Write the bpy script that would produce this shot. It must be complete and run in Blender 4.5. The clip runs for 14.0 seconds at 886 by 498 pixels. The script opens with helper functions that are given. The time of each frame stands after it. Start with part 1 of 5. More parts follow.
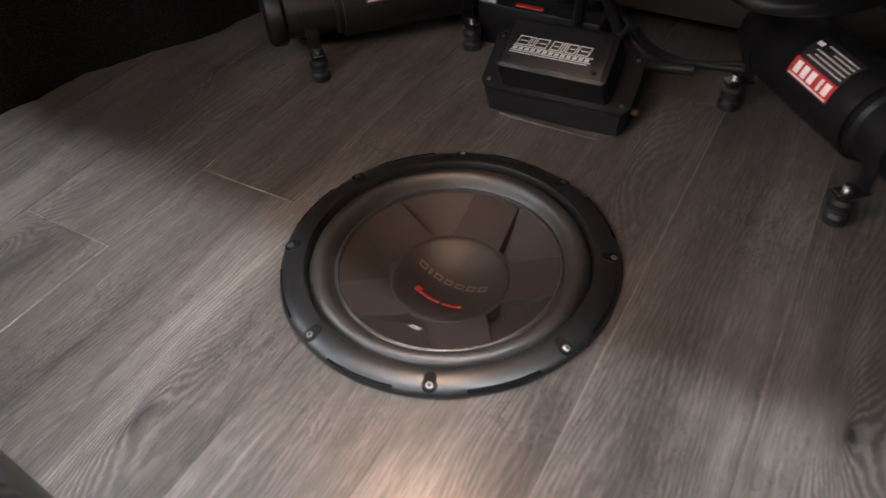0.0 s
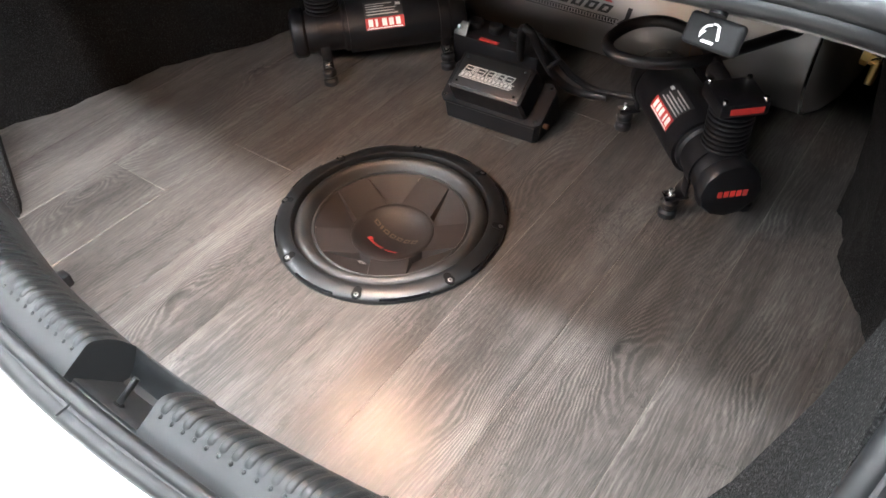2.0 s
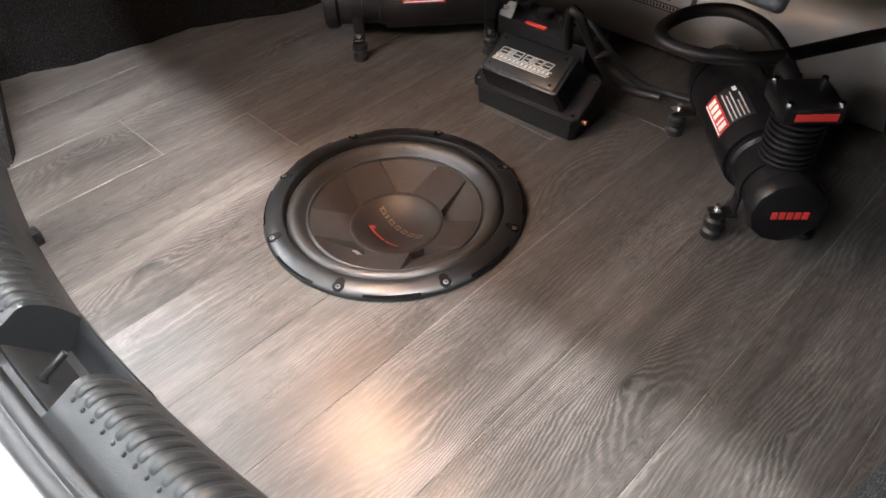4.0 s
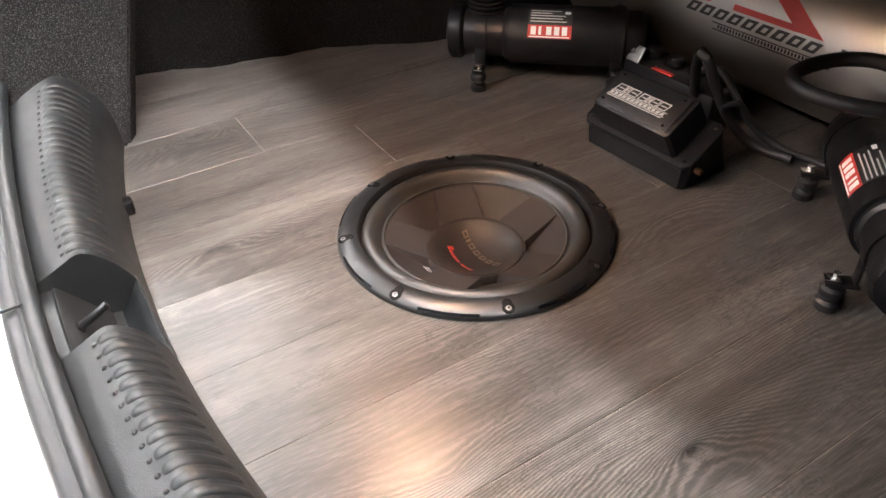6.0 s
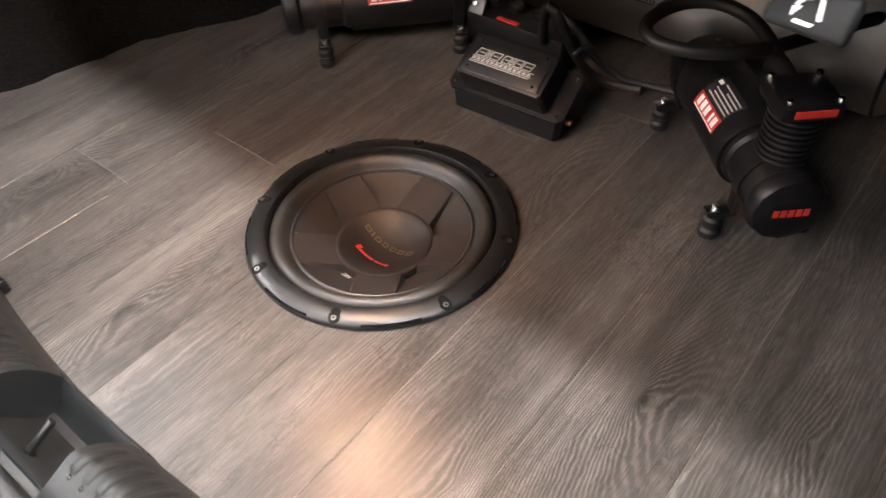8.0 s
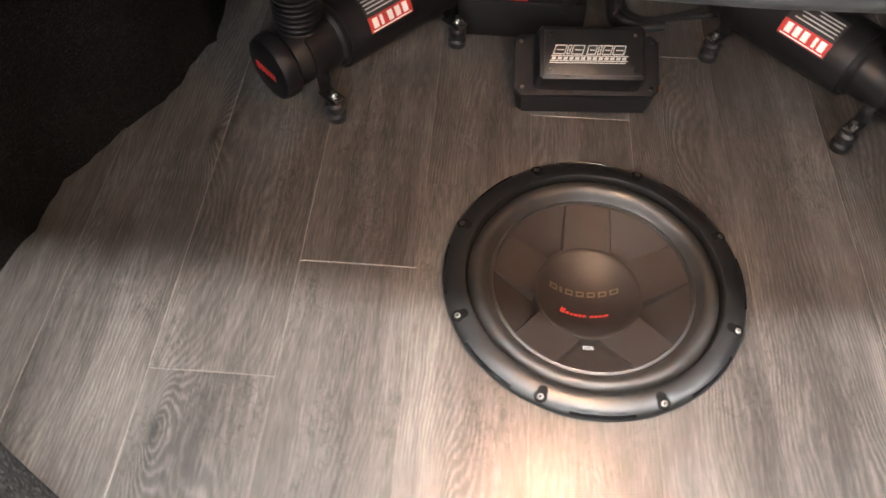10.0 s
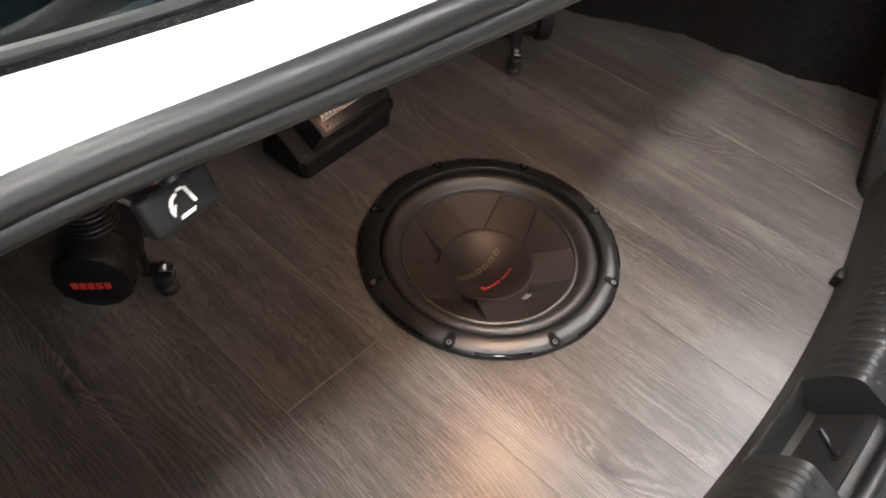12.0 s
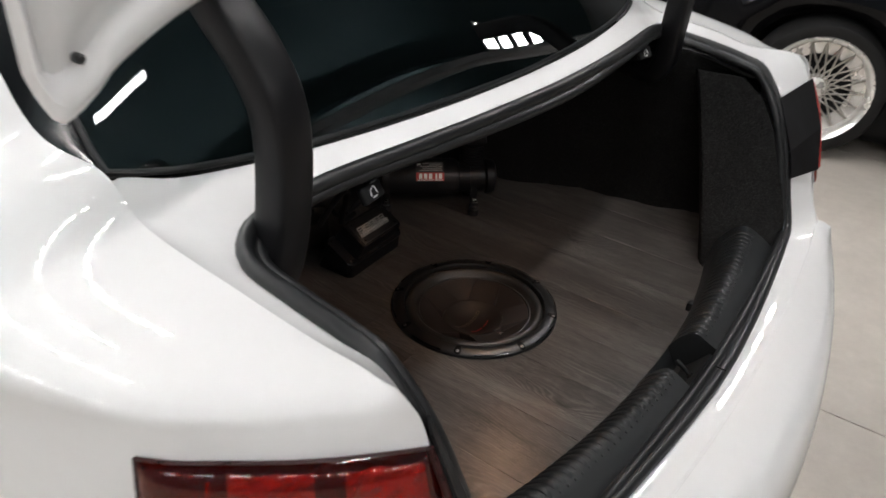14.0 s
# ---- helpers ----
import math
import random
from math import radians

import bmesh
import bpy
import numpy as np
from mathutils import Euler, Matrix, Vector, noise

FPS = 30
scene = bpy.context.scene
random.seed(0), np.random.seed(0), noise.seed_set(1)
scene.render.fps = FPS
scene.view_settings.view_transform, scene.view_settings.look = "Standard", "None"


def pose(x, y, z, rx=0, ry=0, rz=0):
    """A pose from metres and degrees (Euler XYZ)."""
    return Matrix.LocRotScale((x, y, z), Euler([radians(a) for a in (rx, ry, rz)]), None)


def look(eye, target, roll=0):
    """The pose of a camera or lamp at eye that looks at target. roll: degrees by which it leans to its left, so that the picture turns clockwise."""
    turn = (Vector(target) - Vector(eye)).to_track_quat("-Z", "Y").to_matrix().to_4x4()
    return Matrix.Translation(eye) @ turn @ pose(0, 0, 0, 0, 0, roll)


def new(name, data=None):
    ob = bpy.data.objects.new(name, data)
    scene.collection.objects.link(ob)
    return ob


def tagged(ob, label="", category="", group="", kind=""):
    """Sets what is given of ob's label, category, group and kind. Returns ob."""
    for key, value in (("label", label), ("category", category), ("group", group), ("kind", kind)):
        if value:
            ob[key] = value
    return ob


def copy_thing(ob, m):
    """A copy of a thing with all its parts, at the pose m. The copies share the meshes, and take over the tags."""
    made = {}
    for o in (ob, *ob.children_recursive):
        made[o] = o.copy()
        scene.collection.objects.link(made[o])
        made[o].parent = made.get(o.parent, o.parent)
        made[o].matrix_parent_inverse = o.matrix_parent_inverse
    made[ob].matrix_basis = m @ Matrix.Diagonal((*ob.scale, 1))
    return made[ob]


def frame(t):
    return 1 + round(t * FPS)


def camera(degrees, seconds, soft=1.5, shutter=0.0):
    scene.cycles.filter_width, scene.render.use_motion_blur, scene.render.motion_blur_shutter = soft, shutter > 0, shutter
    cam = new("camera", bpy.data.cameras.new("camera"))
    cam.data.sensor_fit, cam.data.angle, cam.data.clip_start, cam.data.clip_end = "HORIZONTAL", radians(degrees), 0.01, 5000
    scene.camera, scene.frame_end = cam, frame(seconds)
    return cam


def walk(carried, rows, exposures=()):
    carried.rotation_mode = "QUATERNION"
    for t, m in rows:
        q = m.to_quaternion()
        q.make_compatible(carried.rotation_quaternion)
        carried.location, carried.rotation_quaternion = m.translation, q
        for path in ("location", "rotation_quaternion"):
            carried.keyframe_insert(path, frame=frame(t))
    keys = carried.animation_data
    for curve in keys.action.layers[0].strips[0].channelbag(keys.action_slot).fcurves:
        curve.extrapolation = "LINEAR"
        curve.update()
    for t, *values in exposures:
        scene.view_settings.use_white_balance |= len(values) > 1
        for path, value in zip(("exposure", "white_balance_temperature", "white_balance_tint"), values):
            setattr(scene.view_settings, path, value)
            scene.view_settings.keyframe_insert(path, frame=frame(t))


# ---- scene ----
cam = camera(61.86, 14.0, 1.5, 0.45)
PATH = [
    (0, (0.2546, -0.4146, 0.4807), (-0.5122, 0.8062, -0.9055), -3.85),
    (0.5, (0.3457, -0.4674, 0.5177), (-0.4984, 0.7358, -0.8391), -3.42),
    (1, (0.43, -0.4901, 0.5541), (-0.4945, 0.677, -0.7814), -4.6),
    (1.5, (0.4982, -0.5252, 0.6148), (-0.4488, 0.6234, -0.7208), -4.62),
    (2, (0.5158, -0.5395, 0.6574), (-0.3783, 0.5843, -0.7339), -3.21),
    (2.5, (0.5087, -0.5201, 0.6531), (-0.392, 0.5828, -0.7517), -5.94),
    (2.7, (0.5064, -0.5181, 0.6336), (-0.4202, 0.6114, -0.7335), -5.33),
    (4.8, (0.5557, -0.3799, 0.5596), (-0.598, 0.5134, -0.8076), -0.64),
    (5, (0.5654, -0.3755, 0.5532), (-0.6472, 0.4864, -0.7835), -0.62),
    (5.5, (0.5782, -0.3773, 0.518), (-0.7708, 0.4373, -0.7138), -1.36),
    (6, (0.5647, -0.3839, 0.4902), (-0.7994, 0.4384, -0.719), -1.89),
    (6.5, (0.5581, -0.3939, 0.494), (-0.725, 0.4586, -0.7812), -3.62),
    (7, (0.5698, -0.3995, 0.5345), (-0.6707, 0.4138, -0.8074), -5.15),
    (7.2, (0.5665, -0.3975, 0.5579), (-0.6437, 0.4511, -0.7895), -5.53),
    (9.3, (0.0989, -0.4752, 0.6059), (-0.2452, 0.7674, -0.923), 2.68),
    (9.5, (0.0392, -0.4419, 0.6269), (-0.254, 0.7243, -0.9709), 0.76),
    (10, (-0.1292, -0.4209, 0.6481), (-0.2002, 0.7143, -0.998), 0.82),
    (10.5, (-0.2455, -0.4028, 0.6534), (0.0444, 0.7059, -0.9856), 5.92),
    (11, (-0.3034, -0.3395, 0.6883), (0.2013, 0.6805, -0.9563), 2.79),
    (11.5, (-0.3788, -0.3215, 0.7018), (0.4027, 0.5785, -0.9046), 2.25),
    (12, (-0.4899, -0.3243, 0.6602), (0.5361, 0.5043, -0.8436), 5.55),
    (12.5, (-0.5635, -0.3798, 0.6812), (0.6503, 0.4525, -0.6736), 5.79),
    (13, (-0.693, -0.4639, 0.7273), (0.6135, 0.4215, -0.5014), 5.88),
    (13.5, (-0.8123, -0.5348, 0.7692), (0.5192, 0.4275, -0.3707), 4.66),
    (14, (-0.9668, -0.6013, 0.8106), (0.4335, 0.383, -0.2253), 3.06),
]
EXPOSURES = [(0.0, 0.58, 6080, 10), (0.5, 1.53, 6120, 10), (1.0, 1.56, 6100, 10), (1.5, 1.58, 6100, 10), (2.0, 1.5, 6120, 10), (2.5, 1.38, 6150, 10), (5.0, 1.47, 6450, 13), (6.0, 1.37, 6600, 14), (6.5, 1.35, 6650, 14), (7.0, 0.98, 6750, 15),
             (9.5, 1.5, 6650, 13), (10.0, 1.48, 6650, 12), (10.5, 1.5, 6650, 12), (11.0, 1.2, 6480, 11), (11.5, 0.15, 6650, 12), (12.0, 0.44, 6700, 12), (12.5, 1.08, 6550, 11), (13.0, 1.0, 6500, 10), (13.5, -0.30, 6500, 11), (14.0, -1.31, 6550, 12)]
walk(cam, [(t, look(eye, target, roll)) for t, eye, target, roll in PATH], EXPOSURES)

# ---- world, exposure and light ----
ROOM = dict(x0=-7.0, x1=9.0, y0=-8.0, y1=11.0, z0=-0.54, z1=3.9)
world = bpy.data.worlds.new("shop_air")
scene.world = world
world.use_nodes = True
world.node_tree.nodes["Background"].inputs[0].default_value = (0.55, 0.62, 0.70, 1)
world.node_tree.nodes["Background"].inputs[1].default_value = 0.03


# ---- materials ----
class Mat:
    """A node material under construction."""

    def __init__(self, name, colour=(0.5, 0.5, 0.5), rough=0.5, metal=0.0, coat=0.0, spec=0.5):
        self.m = bpy.data.materials.new(name)
        self.m.use_nodes = True
        self.t = self.m.node_tree
        self.b = self.t.nodes["Principled BSDF"]
        self.set("Base Color", (*colour, 1))
        self.set("Roughness", rough)
        self.set("Metallic", metal)
        self.set("Coat Weight", coat)
        self.set("Coat Roughness", 0.03)
        self.set("Specular IOR Level", spec)

    def set(self, name, value):
        self.b.inputs[name].default_value = value

    def node(self, kind, **values):
        n = self.t.nodes.new(kind)
        for k, v in values.items():
            n.inputs[k.replace("_", " ")].default_value = v
        return n

    def link(self, a, b):
        self.t.links.new(a, b)

    def coords(self, scale=(1, 1, 1), shift=None):
        c = self.node("ShaderNodeTexCoord")
        m = self.node("ShaderNodeMapping")
        m.inputs["Scale"].default_value = scale
        self.link(c.outputs["Object"], m.inputs["Vector"])
        if shift is not None:
            self.link(shift, m.inputs["Location"])
        return m.outputs["Vector"]

    def noise(self, vector, scale, detail=4.0, rough=0.55, distortion=0.0):
        n = self.node("ShaderNodeTexNoise", Scale=scale, Detail=detail, Roughness=rough, Distortion=distortion)
        self.link(vector, n.inputs["Vector"])
        return n.outputs["Fac"]

    def ramp(self, fac, stops):
        r = self.node("ShaderNodeValToRGB")
        while len(r.color_ramp.elements) < len(stops):
            r.color_ramp.elements.new(0.5)
        for e, (p, c) in zip(r.color_ramp.elements, stops):
            e.position = p
            e.color = (*c, 1) if isinstance(c, tuple) else (c, c, c, 1)
        self.link(fac, r.inputs["Fac"])
        return r.outputs["Color"]

    def mix(self, a, b, fac, kind="MIX"):
        n = self.t.nodes.new("ShaderNodeMix")
        n.data_type, n.blend_type = "RGBA", kind
        for socket, v in ((n.inputs[0], fac), (n.inputs[6], a), (n.inputs[7], b)):
            if isinstance(v, bpy.types.NodeSocket):
                self.link(v, socket)
            elif isinstance(v, tuple):
                socket.default_value = (*v, 1)
            else:
                socket.default_value = v
        return n.outputs[2]

    def math(self, op, a, b=0.0):
        n = self.t.nodes.new("ShaderNodeMath")
        n.operation = op
        for socket, v in zip(n.inputs, (a, b)):
            if isinstance(v, bpy.types.NodeSocket):
                self.link(v, socket)
            else:
                socket.default_value = v
        return n.outputs[0]

    def bump(self, height, strength=0.3, distance=0.001):
        n = self.node("ShaderNodeBump", Strength=strength, Distance=distance)
        self.link(height, n.inputs["Height"])
        self.link(n.outputs["Normal"], self.b.inputs["Normal"])
        return n

    def to(self, name, socket):
        self.link(socket, self.b.inputs[name])


def plain(name, colour, rough, metal=0.0, coat=0.0, var=0.12, scale=60.0, bump=0.15, dist=0.0004, spec=0.5):
    """A surface of one colour with fine grain, faint stains and uneven gloss."""
    k = Mat(name, colour, rough, metal, coat, spec)
    v = k.coords()
    fine, broad = k.noise(v, scale * 6, 3), k.noise(v, scale * 0.35, 4)
    dark = tuple(c * (1 - var) for c in colour)
    light = tuple(min(1.0, c * (1 + var)) for c in colour)
    k.to("Base Color", k.ramp(k.math("ADD", k.math("MULTIPLY", fine, 0.5), k.math("MULTIPLY", broad, 0.5)), [(0.3, dark), (0.7, light)]))
    k.to("Roughness", k.math("ADD", rough - 0.10, k.math("MULTIPLY", broad, 0.2)))
    if bump:
        k.bump(fine, bump, dist)
    return k.m


def wood_material():
    """Grey-brown oak laminate with brushed grain along y, each plank its own piece of the pattern."""
    k = Mat("weathered_oak_laminate", (0.12, 0.11, 0.10), 0.38, spec=0.5)
    info = k.node("ShaderNodeObjectInfo")
    shift = k.node("ShaderNodeCombineXYZ")
    k.link(k.math("MULTIPLY", info.outputs["Random"], 37.0), shift.inputs["X"])
    k.link(k.math("MULTIPLY", info.outputs["Random"], 91.0), shift.inputs["Y"])
    v = k.coords((1, 1, 1), shift.outputs[0])

    def stretched(x, y, detail, rough, distortion=0.0):
        m = k.node("ShaderNodeMapping")
        m.inputs["Scale"].default_value = (x, y, 1)
        k.link(v, m.inputs["Vector"])
        return k.noise(m.outputs[0], 1.0, detail, rough, distortion)

    sep = k.node("ShaderNodeSeparateXYZ")
    k.link(v, sep.inputs[0])
    place = k.node("ShaderNodeSeparateXYZ")
    k.link(k.coords(), place.inputs[0])
    # the grain wavers a little from side to side
    waver = k.node("ShaderNodeVectorMath")
    waver.operation = "MULTIPLY_ADD"
    sway = k.node("ShaderNodeTexNoise", Scale=1.0, Detail=2.0)
    m = k.node("ShaderNodeMapping")
    m.inputs["Scale"].default_value = (40, 22, 1)
    k.link(v, m.inputs["Vector"])
    k.link(m.outputs[0], sway.inputs["Vector"])
    k.link(sway.outputs["Color"], waver.inputs[0])
    waver.inputs[1].default_value = (0.0050, 0.0, 0.0)
    k.link(v, waver.inputs[2])
    v = waver.outputs[0]
    warp = stretched(9.0, 2.2, 2, 0.5)
    tear = stretched(140, 60, 3, 0.6)
    ringpos = k.math("ADD", k.math("MULTIPLY", sep.outputs["X"], 190.0), k.math("MULTIPLY", warp, 24.0))
    # the knots that pull the grain round them
    eyes, near = 1.0, 0.0
    for kx, ky, pull, size in ((0.347, -0.029, 20.0, 0.050), (-0.404, -0.195, 14.0, 0.034), (0.262, -0.20, -10.0, 0.055), (0.318, -0.100, 6.0, 0.030), (-0.13, -0.26, 7.0, 0.04), (0.10, 0.19, 6.4, 0.04), (0.48, 0.02, 6.0, 0.035), (-0.44, 0.17, 12.0, 0.035)):
        dx = k.math("SUBTRACT", place.outputs["X"], kx)
        dy = k.math("MULTIPLY", k.math("SUBTRACT", place.outputs["Y"], ky), 0.36)
        d = k.math("SQRT", k.math("ADD", k.math("MULTIPLY", dx, dx), k.math("MULTIPLY", dy, dy)))
        ringpos = k.math("ADD", ringpos, k.math("MULTIPLY", k.math("POWER", 2.718, k.math("MULTIPLY", d, -1.0 / size)), pull))
        near = k.math("ADD", near, k.math("POWER", 2.718, k.math("MULTIPLY", k.math("MULTIPLY", d, d), -620.0)))
        if pull > 6.5:
            eyes = k.math("MULTIPLY", eyes, k.math("SUBTRACT", 1.0, k.math("MULTIPLY", k.math("POWER", 2.718, k.math("MULTIPLY", k.math("MULTIPLY", d, d), -38000.0)), 0.85)))
    rings = k.math("SINE", k.math("ADD", k.math("MULTIPLY", ringpos, 6.28), k.math("MULTIPLY", tear, 6.5)))
    rings = k.math("ADD", k.math("MULTIPLY", rings, 0.5), 0.5)
    figure = k.ramp(stretched(9.0, 3.0, 3, 0.5), [(0.44, 0.08), (0.64, 0.62)])
    figure = k.math("MAXIMUM", figure, near)
    fibre = stretched(760, 30, 2, 0.6)
    dashes = k.ramp(stretched(640, 42, 1, 0.5), [(0.36, 0.0), (0.43, 1.0)])
    streaks = k.ramp(stretched(720, 36, 1, 0.5), [(0.57, 0.0), (0.63, 1.0)])
    broad = stretched(14, 3.2, 4, 0.55, 0.4)
    cloud = stretched(30, 12, 3, 0.5)
    col = k.ramp(broad, [(0.30, (0.038, 0.0343, 0.0313)), (0.50, (0.068, 0.0622, 0.0572)), (0.70, (0.108, 0.0995, 0.0925))])
    bands = stretched(60, 2.4, 3, 0.6, 0.3)
    col = k.mix(col, k.ramp(bands, [(0.30, 0.72), (0.5, 1.0), (0.70, 1.25)]), 1.0, "MULTIPLY")
    # short dark marks across the grain in some patches
    fleck = k.ramp(stretched(95, 48, 2, 0.5, 1.2), [(0.44, 1.06), (0.485, 0.50), (0.53, 1.06)])
    col = k.mix(col, fleck, k.ramp(stretched(13, 7, 2, 0.5), [(0.47, 0.0), (0.60, 0.9)]), "MULTIPLY")
    col = k.mix(col, k.ramp(fibre, [(0.28, 0.68), (0.5, 1.0), (0.72, 1.36)]), 1.0, "MULTIPLY")
    col = k.mix(col, k.ramp(cloud, [(0.35, 0.86), (0.65, 1.10)]), 1.0, "MULTIPLY")
    col = k.mix(col, k.ramp(rings, [(0.05, 0.62), (0.55, 0.90), (0.80, 1.42), (1.0, 1.60)]), figure, "MULTIPLY")
    # sparse long dark pores along the grain
    pores = k.ramp(stretched(210, 5.0, 2, 0.5), [(0.30, 0.45), (0.36, 1.0)])
    col = k.mix(col, pores, 0.55, "MULTIPLY")
    # some stretches of board are smoother than others
    rough_patch = k.ramp(stretched(17, 5, 3, 0.55), [(0.36, 0.40), (0.58, 1.1)])
    calm = k.math("MULTIPLY", rough_patch, k.math("SUBTRACT", 1.0, k.math("MULTIPLY", figure, 0.5)))
    col = k.mix(col, k.ramp(dashes, [(0.0, 0.72), (1.0, 1.0)]), calm, "MULTIPLY")
    col = k.mix(col, (0.230, 0.215, 0.203), k.math("MULTIPLY", streaks, k.math("MULTIPLY", calm, 0.22)))
    col = k.mix(col, eyes, 1.0, "MULTIPLY")
    tone = k.ramp(info.outputs["Random"], [(0.0, 0.82), (1.0, 1.16)])
    k.to("Base Color", k.mix(col, tone, 1.0, "MULTIPLY"))
    k.to("Roughness", k.math("ADD", 0.250, k.math("MULTIPLY", fibre, 0.16)))
    relief = k.math("ADD", k.math("MULTIPLY", fibre, 0.35), k.math("MULTIPLY", dashes, 0.12))
    relief = k.math("ADD", relief, k.math("MULTIPLY", rings, k.math("MULTIPLY", figure, 0.40)))
    k.bump(relief, 0.45, 0.0010)
    return k.m


def carpet_material(name, lift):
    k = Mat(name, (0.03, 0.03, 0.032), 0.95, spec=0.08)
    v = k.coords()
    speck, soft = k.noise(v, 520, 2, 0.7), k.noise(v, 9, 4)
    col = k.ramp(speck, [(p, (c * lift,) * 3) for p, c in ((0.38, 0.010), (0.55, 0.022), (0.72, 0.085))])
    k.to("Base Color", k.mix(col, k.ramp(soft, [(0.3, 0.75), (0.7, 1.15)]), 1.0, "MULTIPLY"))
    k.bump(speck, 0.8, 0.002)
    return k.m


def concrete_material():
    k = Mat("polished_shop_concrete", (0.42, 0.40, 0.37), 0.45)
    v = k.coords()
    a, b, c = k.noise(v, 0.9, 5, 0.6), k.noise(v, 14, 5, 0.65), k.noise(v, 160, 2)
    col = k.ramp(k.math("ADD", k.math("MULTIPLY", a, 0.6), k.math("MULTIPLY", b, 0.4)), [(0.3, (0.42, 0.38, 0.335)), (0.7, (0.62, 0.57, 0.51))])
    spots = k.ramp(k.noise(v, 5.5, 1), [(0.23, (0.35, 0.34, 0.33)), (0.27, (1.0, 1.0, 1.0))])
    k.to("Base Color", k.mix(col, spots, 1.0, "MULTIPLY"))
    k.to("Roughness", k.math("ADD", 0.35, k.math("MULTIPLY", b, 0.25)))
    k.bump(c, 0.2, 0.0006)
    return k.m


def brushed(name, colour, rough):
    k = Mat(name, colour, rough, 1.0)
    fm = k.coords((14, 900, 900))
    n = k.noise(fm, 1.0, 3)
    broad = k.noise(k.coords(), 7, 4)
    k.to("Roughness", k.math("ADD", rough - 0.06, k.math("ADD", k.math("MULTIPLY", n, 0.10), k.math("MULTIPLY", broad, 0.10))))
    k.bump(n, 0.08, 0.0003)
    return k.m


def glass_material(name, colour, rough=0.02, transmission=1.0):
    k = Mat(name, colour, rough)
    k.set("Transmission Weight", transmission)
    k.set("IOR", 1.5)
    k.to("Roughness", k.math("MULTIPLY", k.noise(k.coords(), 6, 3), rough * 2))
    return k.m


def glow_material(name, colour, strength):
    m = bpy.data.materials.new(name)
    m.use_nodes = True
    t = m.node_tree
    t.nodes.clear()
    e, o = t.nodes.new("ShaderNodeEmission"), t.nodes.new("ShaderNodeOutputMaterial")
    e.inputs[0].default_value, e.inputs[1].default_value = (*colour, 1), strength
    t.links.new(e.outputs[0], o.inputs[0])
    return m


WOOD = wood_material()
CORE = plain("tan_board_core", (0.17, 0.15, 0.13), 0.8)
CARPET = carpet_material("speckled_grey_trunk_carpet", 0.78)
FELT = carpet_material("dark_trunk_felt", 0.5)
CONCRETE = concrete_material()
TRIM = plain("grained_grey_plastic", (0.015, 0.0165, 0.0175), 0.40, scale=160, bump=0.5, dist=0.0006, spec=0.45)
ABS = plain("matt_black_plastic", (0.006, 0.006, 0.007), 0.42, scale=120, bump=0.3, spec=0.25)
GLOSS = plain("satin_black_plastic", (0.007, 0.0075, 0.008), 0.36, scale=40, bump=0.04, spec=0.5)
RUBBER = plain("black_rubber", (0.008, 0.009, 0.010), 0.42, scale=90, bump=0.2)
HOSE = plain("black_hose_rubber", (0.006, 0.006, 0.007), 0.55, scale=90, bump=0.2)
TAGGRIP = plain("dull_grey_black_plastic", (0.010, 0.0105, 0.011), 0.6, scale=120, bump=0.2, spec=0.2)
ZINC = plain("dull_zinc", (0.13, 0.128, 0.125), 0.45, 0.8, scale=50, bump=0.1)
FOAM = plain("dark_rubber_surround", (0.017, 0.016, 0.015), 0.42, scale=70, bump=0.1)
CONE = plain("moulded_cone", (0.019, 0.0150, 0.0134), 0.58, var=0.06, scale=14, bump=0.0, spec=0.22)
CAP = plain("smoky_dust_cap", (0.016, 0.0128, 0.0115), 0.46, scale=60, bump=0.0, spec=0.32)
ANOD = plain("black_anodised_metal", (0.007, 0.007, 0.008), 0.40, 0.1, scale=60, bump=0.08, spec=0.3)
SCREW = plain("zinc_screw", (0.20, 0.195, 0.19), 0.36, 0.9, scale=50, bump=0.1)
SLOT = plain("gloss_black_plastic", (0.006, 0.006, 0.007), 0.12, scale=40, bump=0.0, spec=0.5)
POWDER = plain("black_powder_coat", (0.006, 0.006, 0.007), 0.45, scale=200, bump=0.4, spec=0.3)
CHROME = plain("bright_steel", (0.75, 0.74, 0.72), 0.22, 1.0, scale=50, bump=0.05)
BRASS = plain("worn_brass", (0.62, 0.42, 0.17), 0.30, 1.0, scale=50, bump=0.1)
COPPER = plain("dull_copper", (0.30, 0.14, 0.08), 0.4, 1.0, scale=50, bump=0.1)
TANK = brushed("brushed_aluminium", (0.42, 0.405, 0.39), 0.38)
PAINT = plain("white_car_paint", (0.80, 0.80, 0.80), 0.5, 0.0, 1.0, var=0.015, scale=8, bump=0.0, spec=0.1)
BLACKPAINT = plain("black_car_paint", (0.003, 0.003, 0.0035), 0.10, 0.0, 0.0, var=0.1, scale=8, bump=0.0, spec=0.18)
SEAL = plain("white_primer_lip", (0.22, 0.21, 0.20), 0.5, scale=30)
RED = plain("red_print", (0.42, 0.03, 0.025), 0.45, scale=90, bump=0.05)
WHITE = plain("white_print", (0.75, 0.75, 0.74), 0.45, scale=90, bump=0.05)
GREY = plain("silver_print", (0.42, 0.41, 0.40), 0.40, scale=90, bump=0.05)
GOLD = plain("pale_gold_print", (0.11, 0.085, 0.06), 0.4, 0.4, scale=90, bump=0.05)
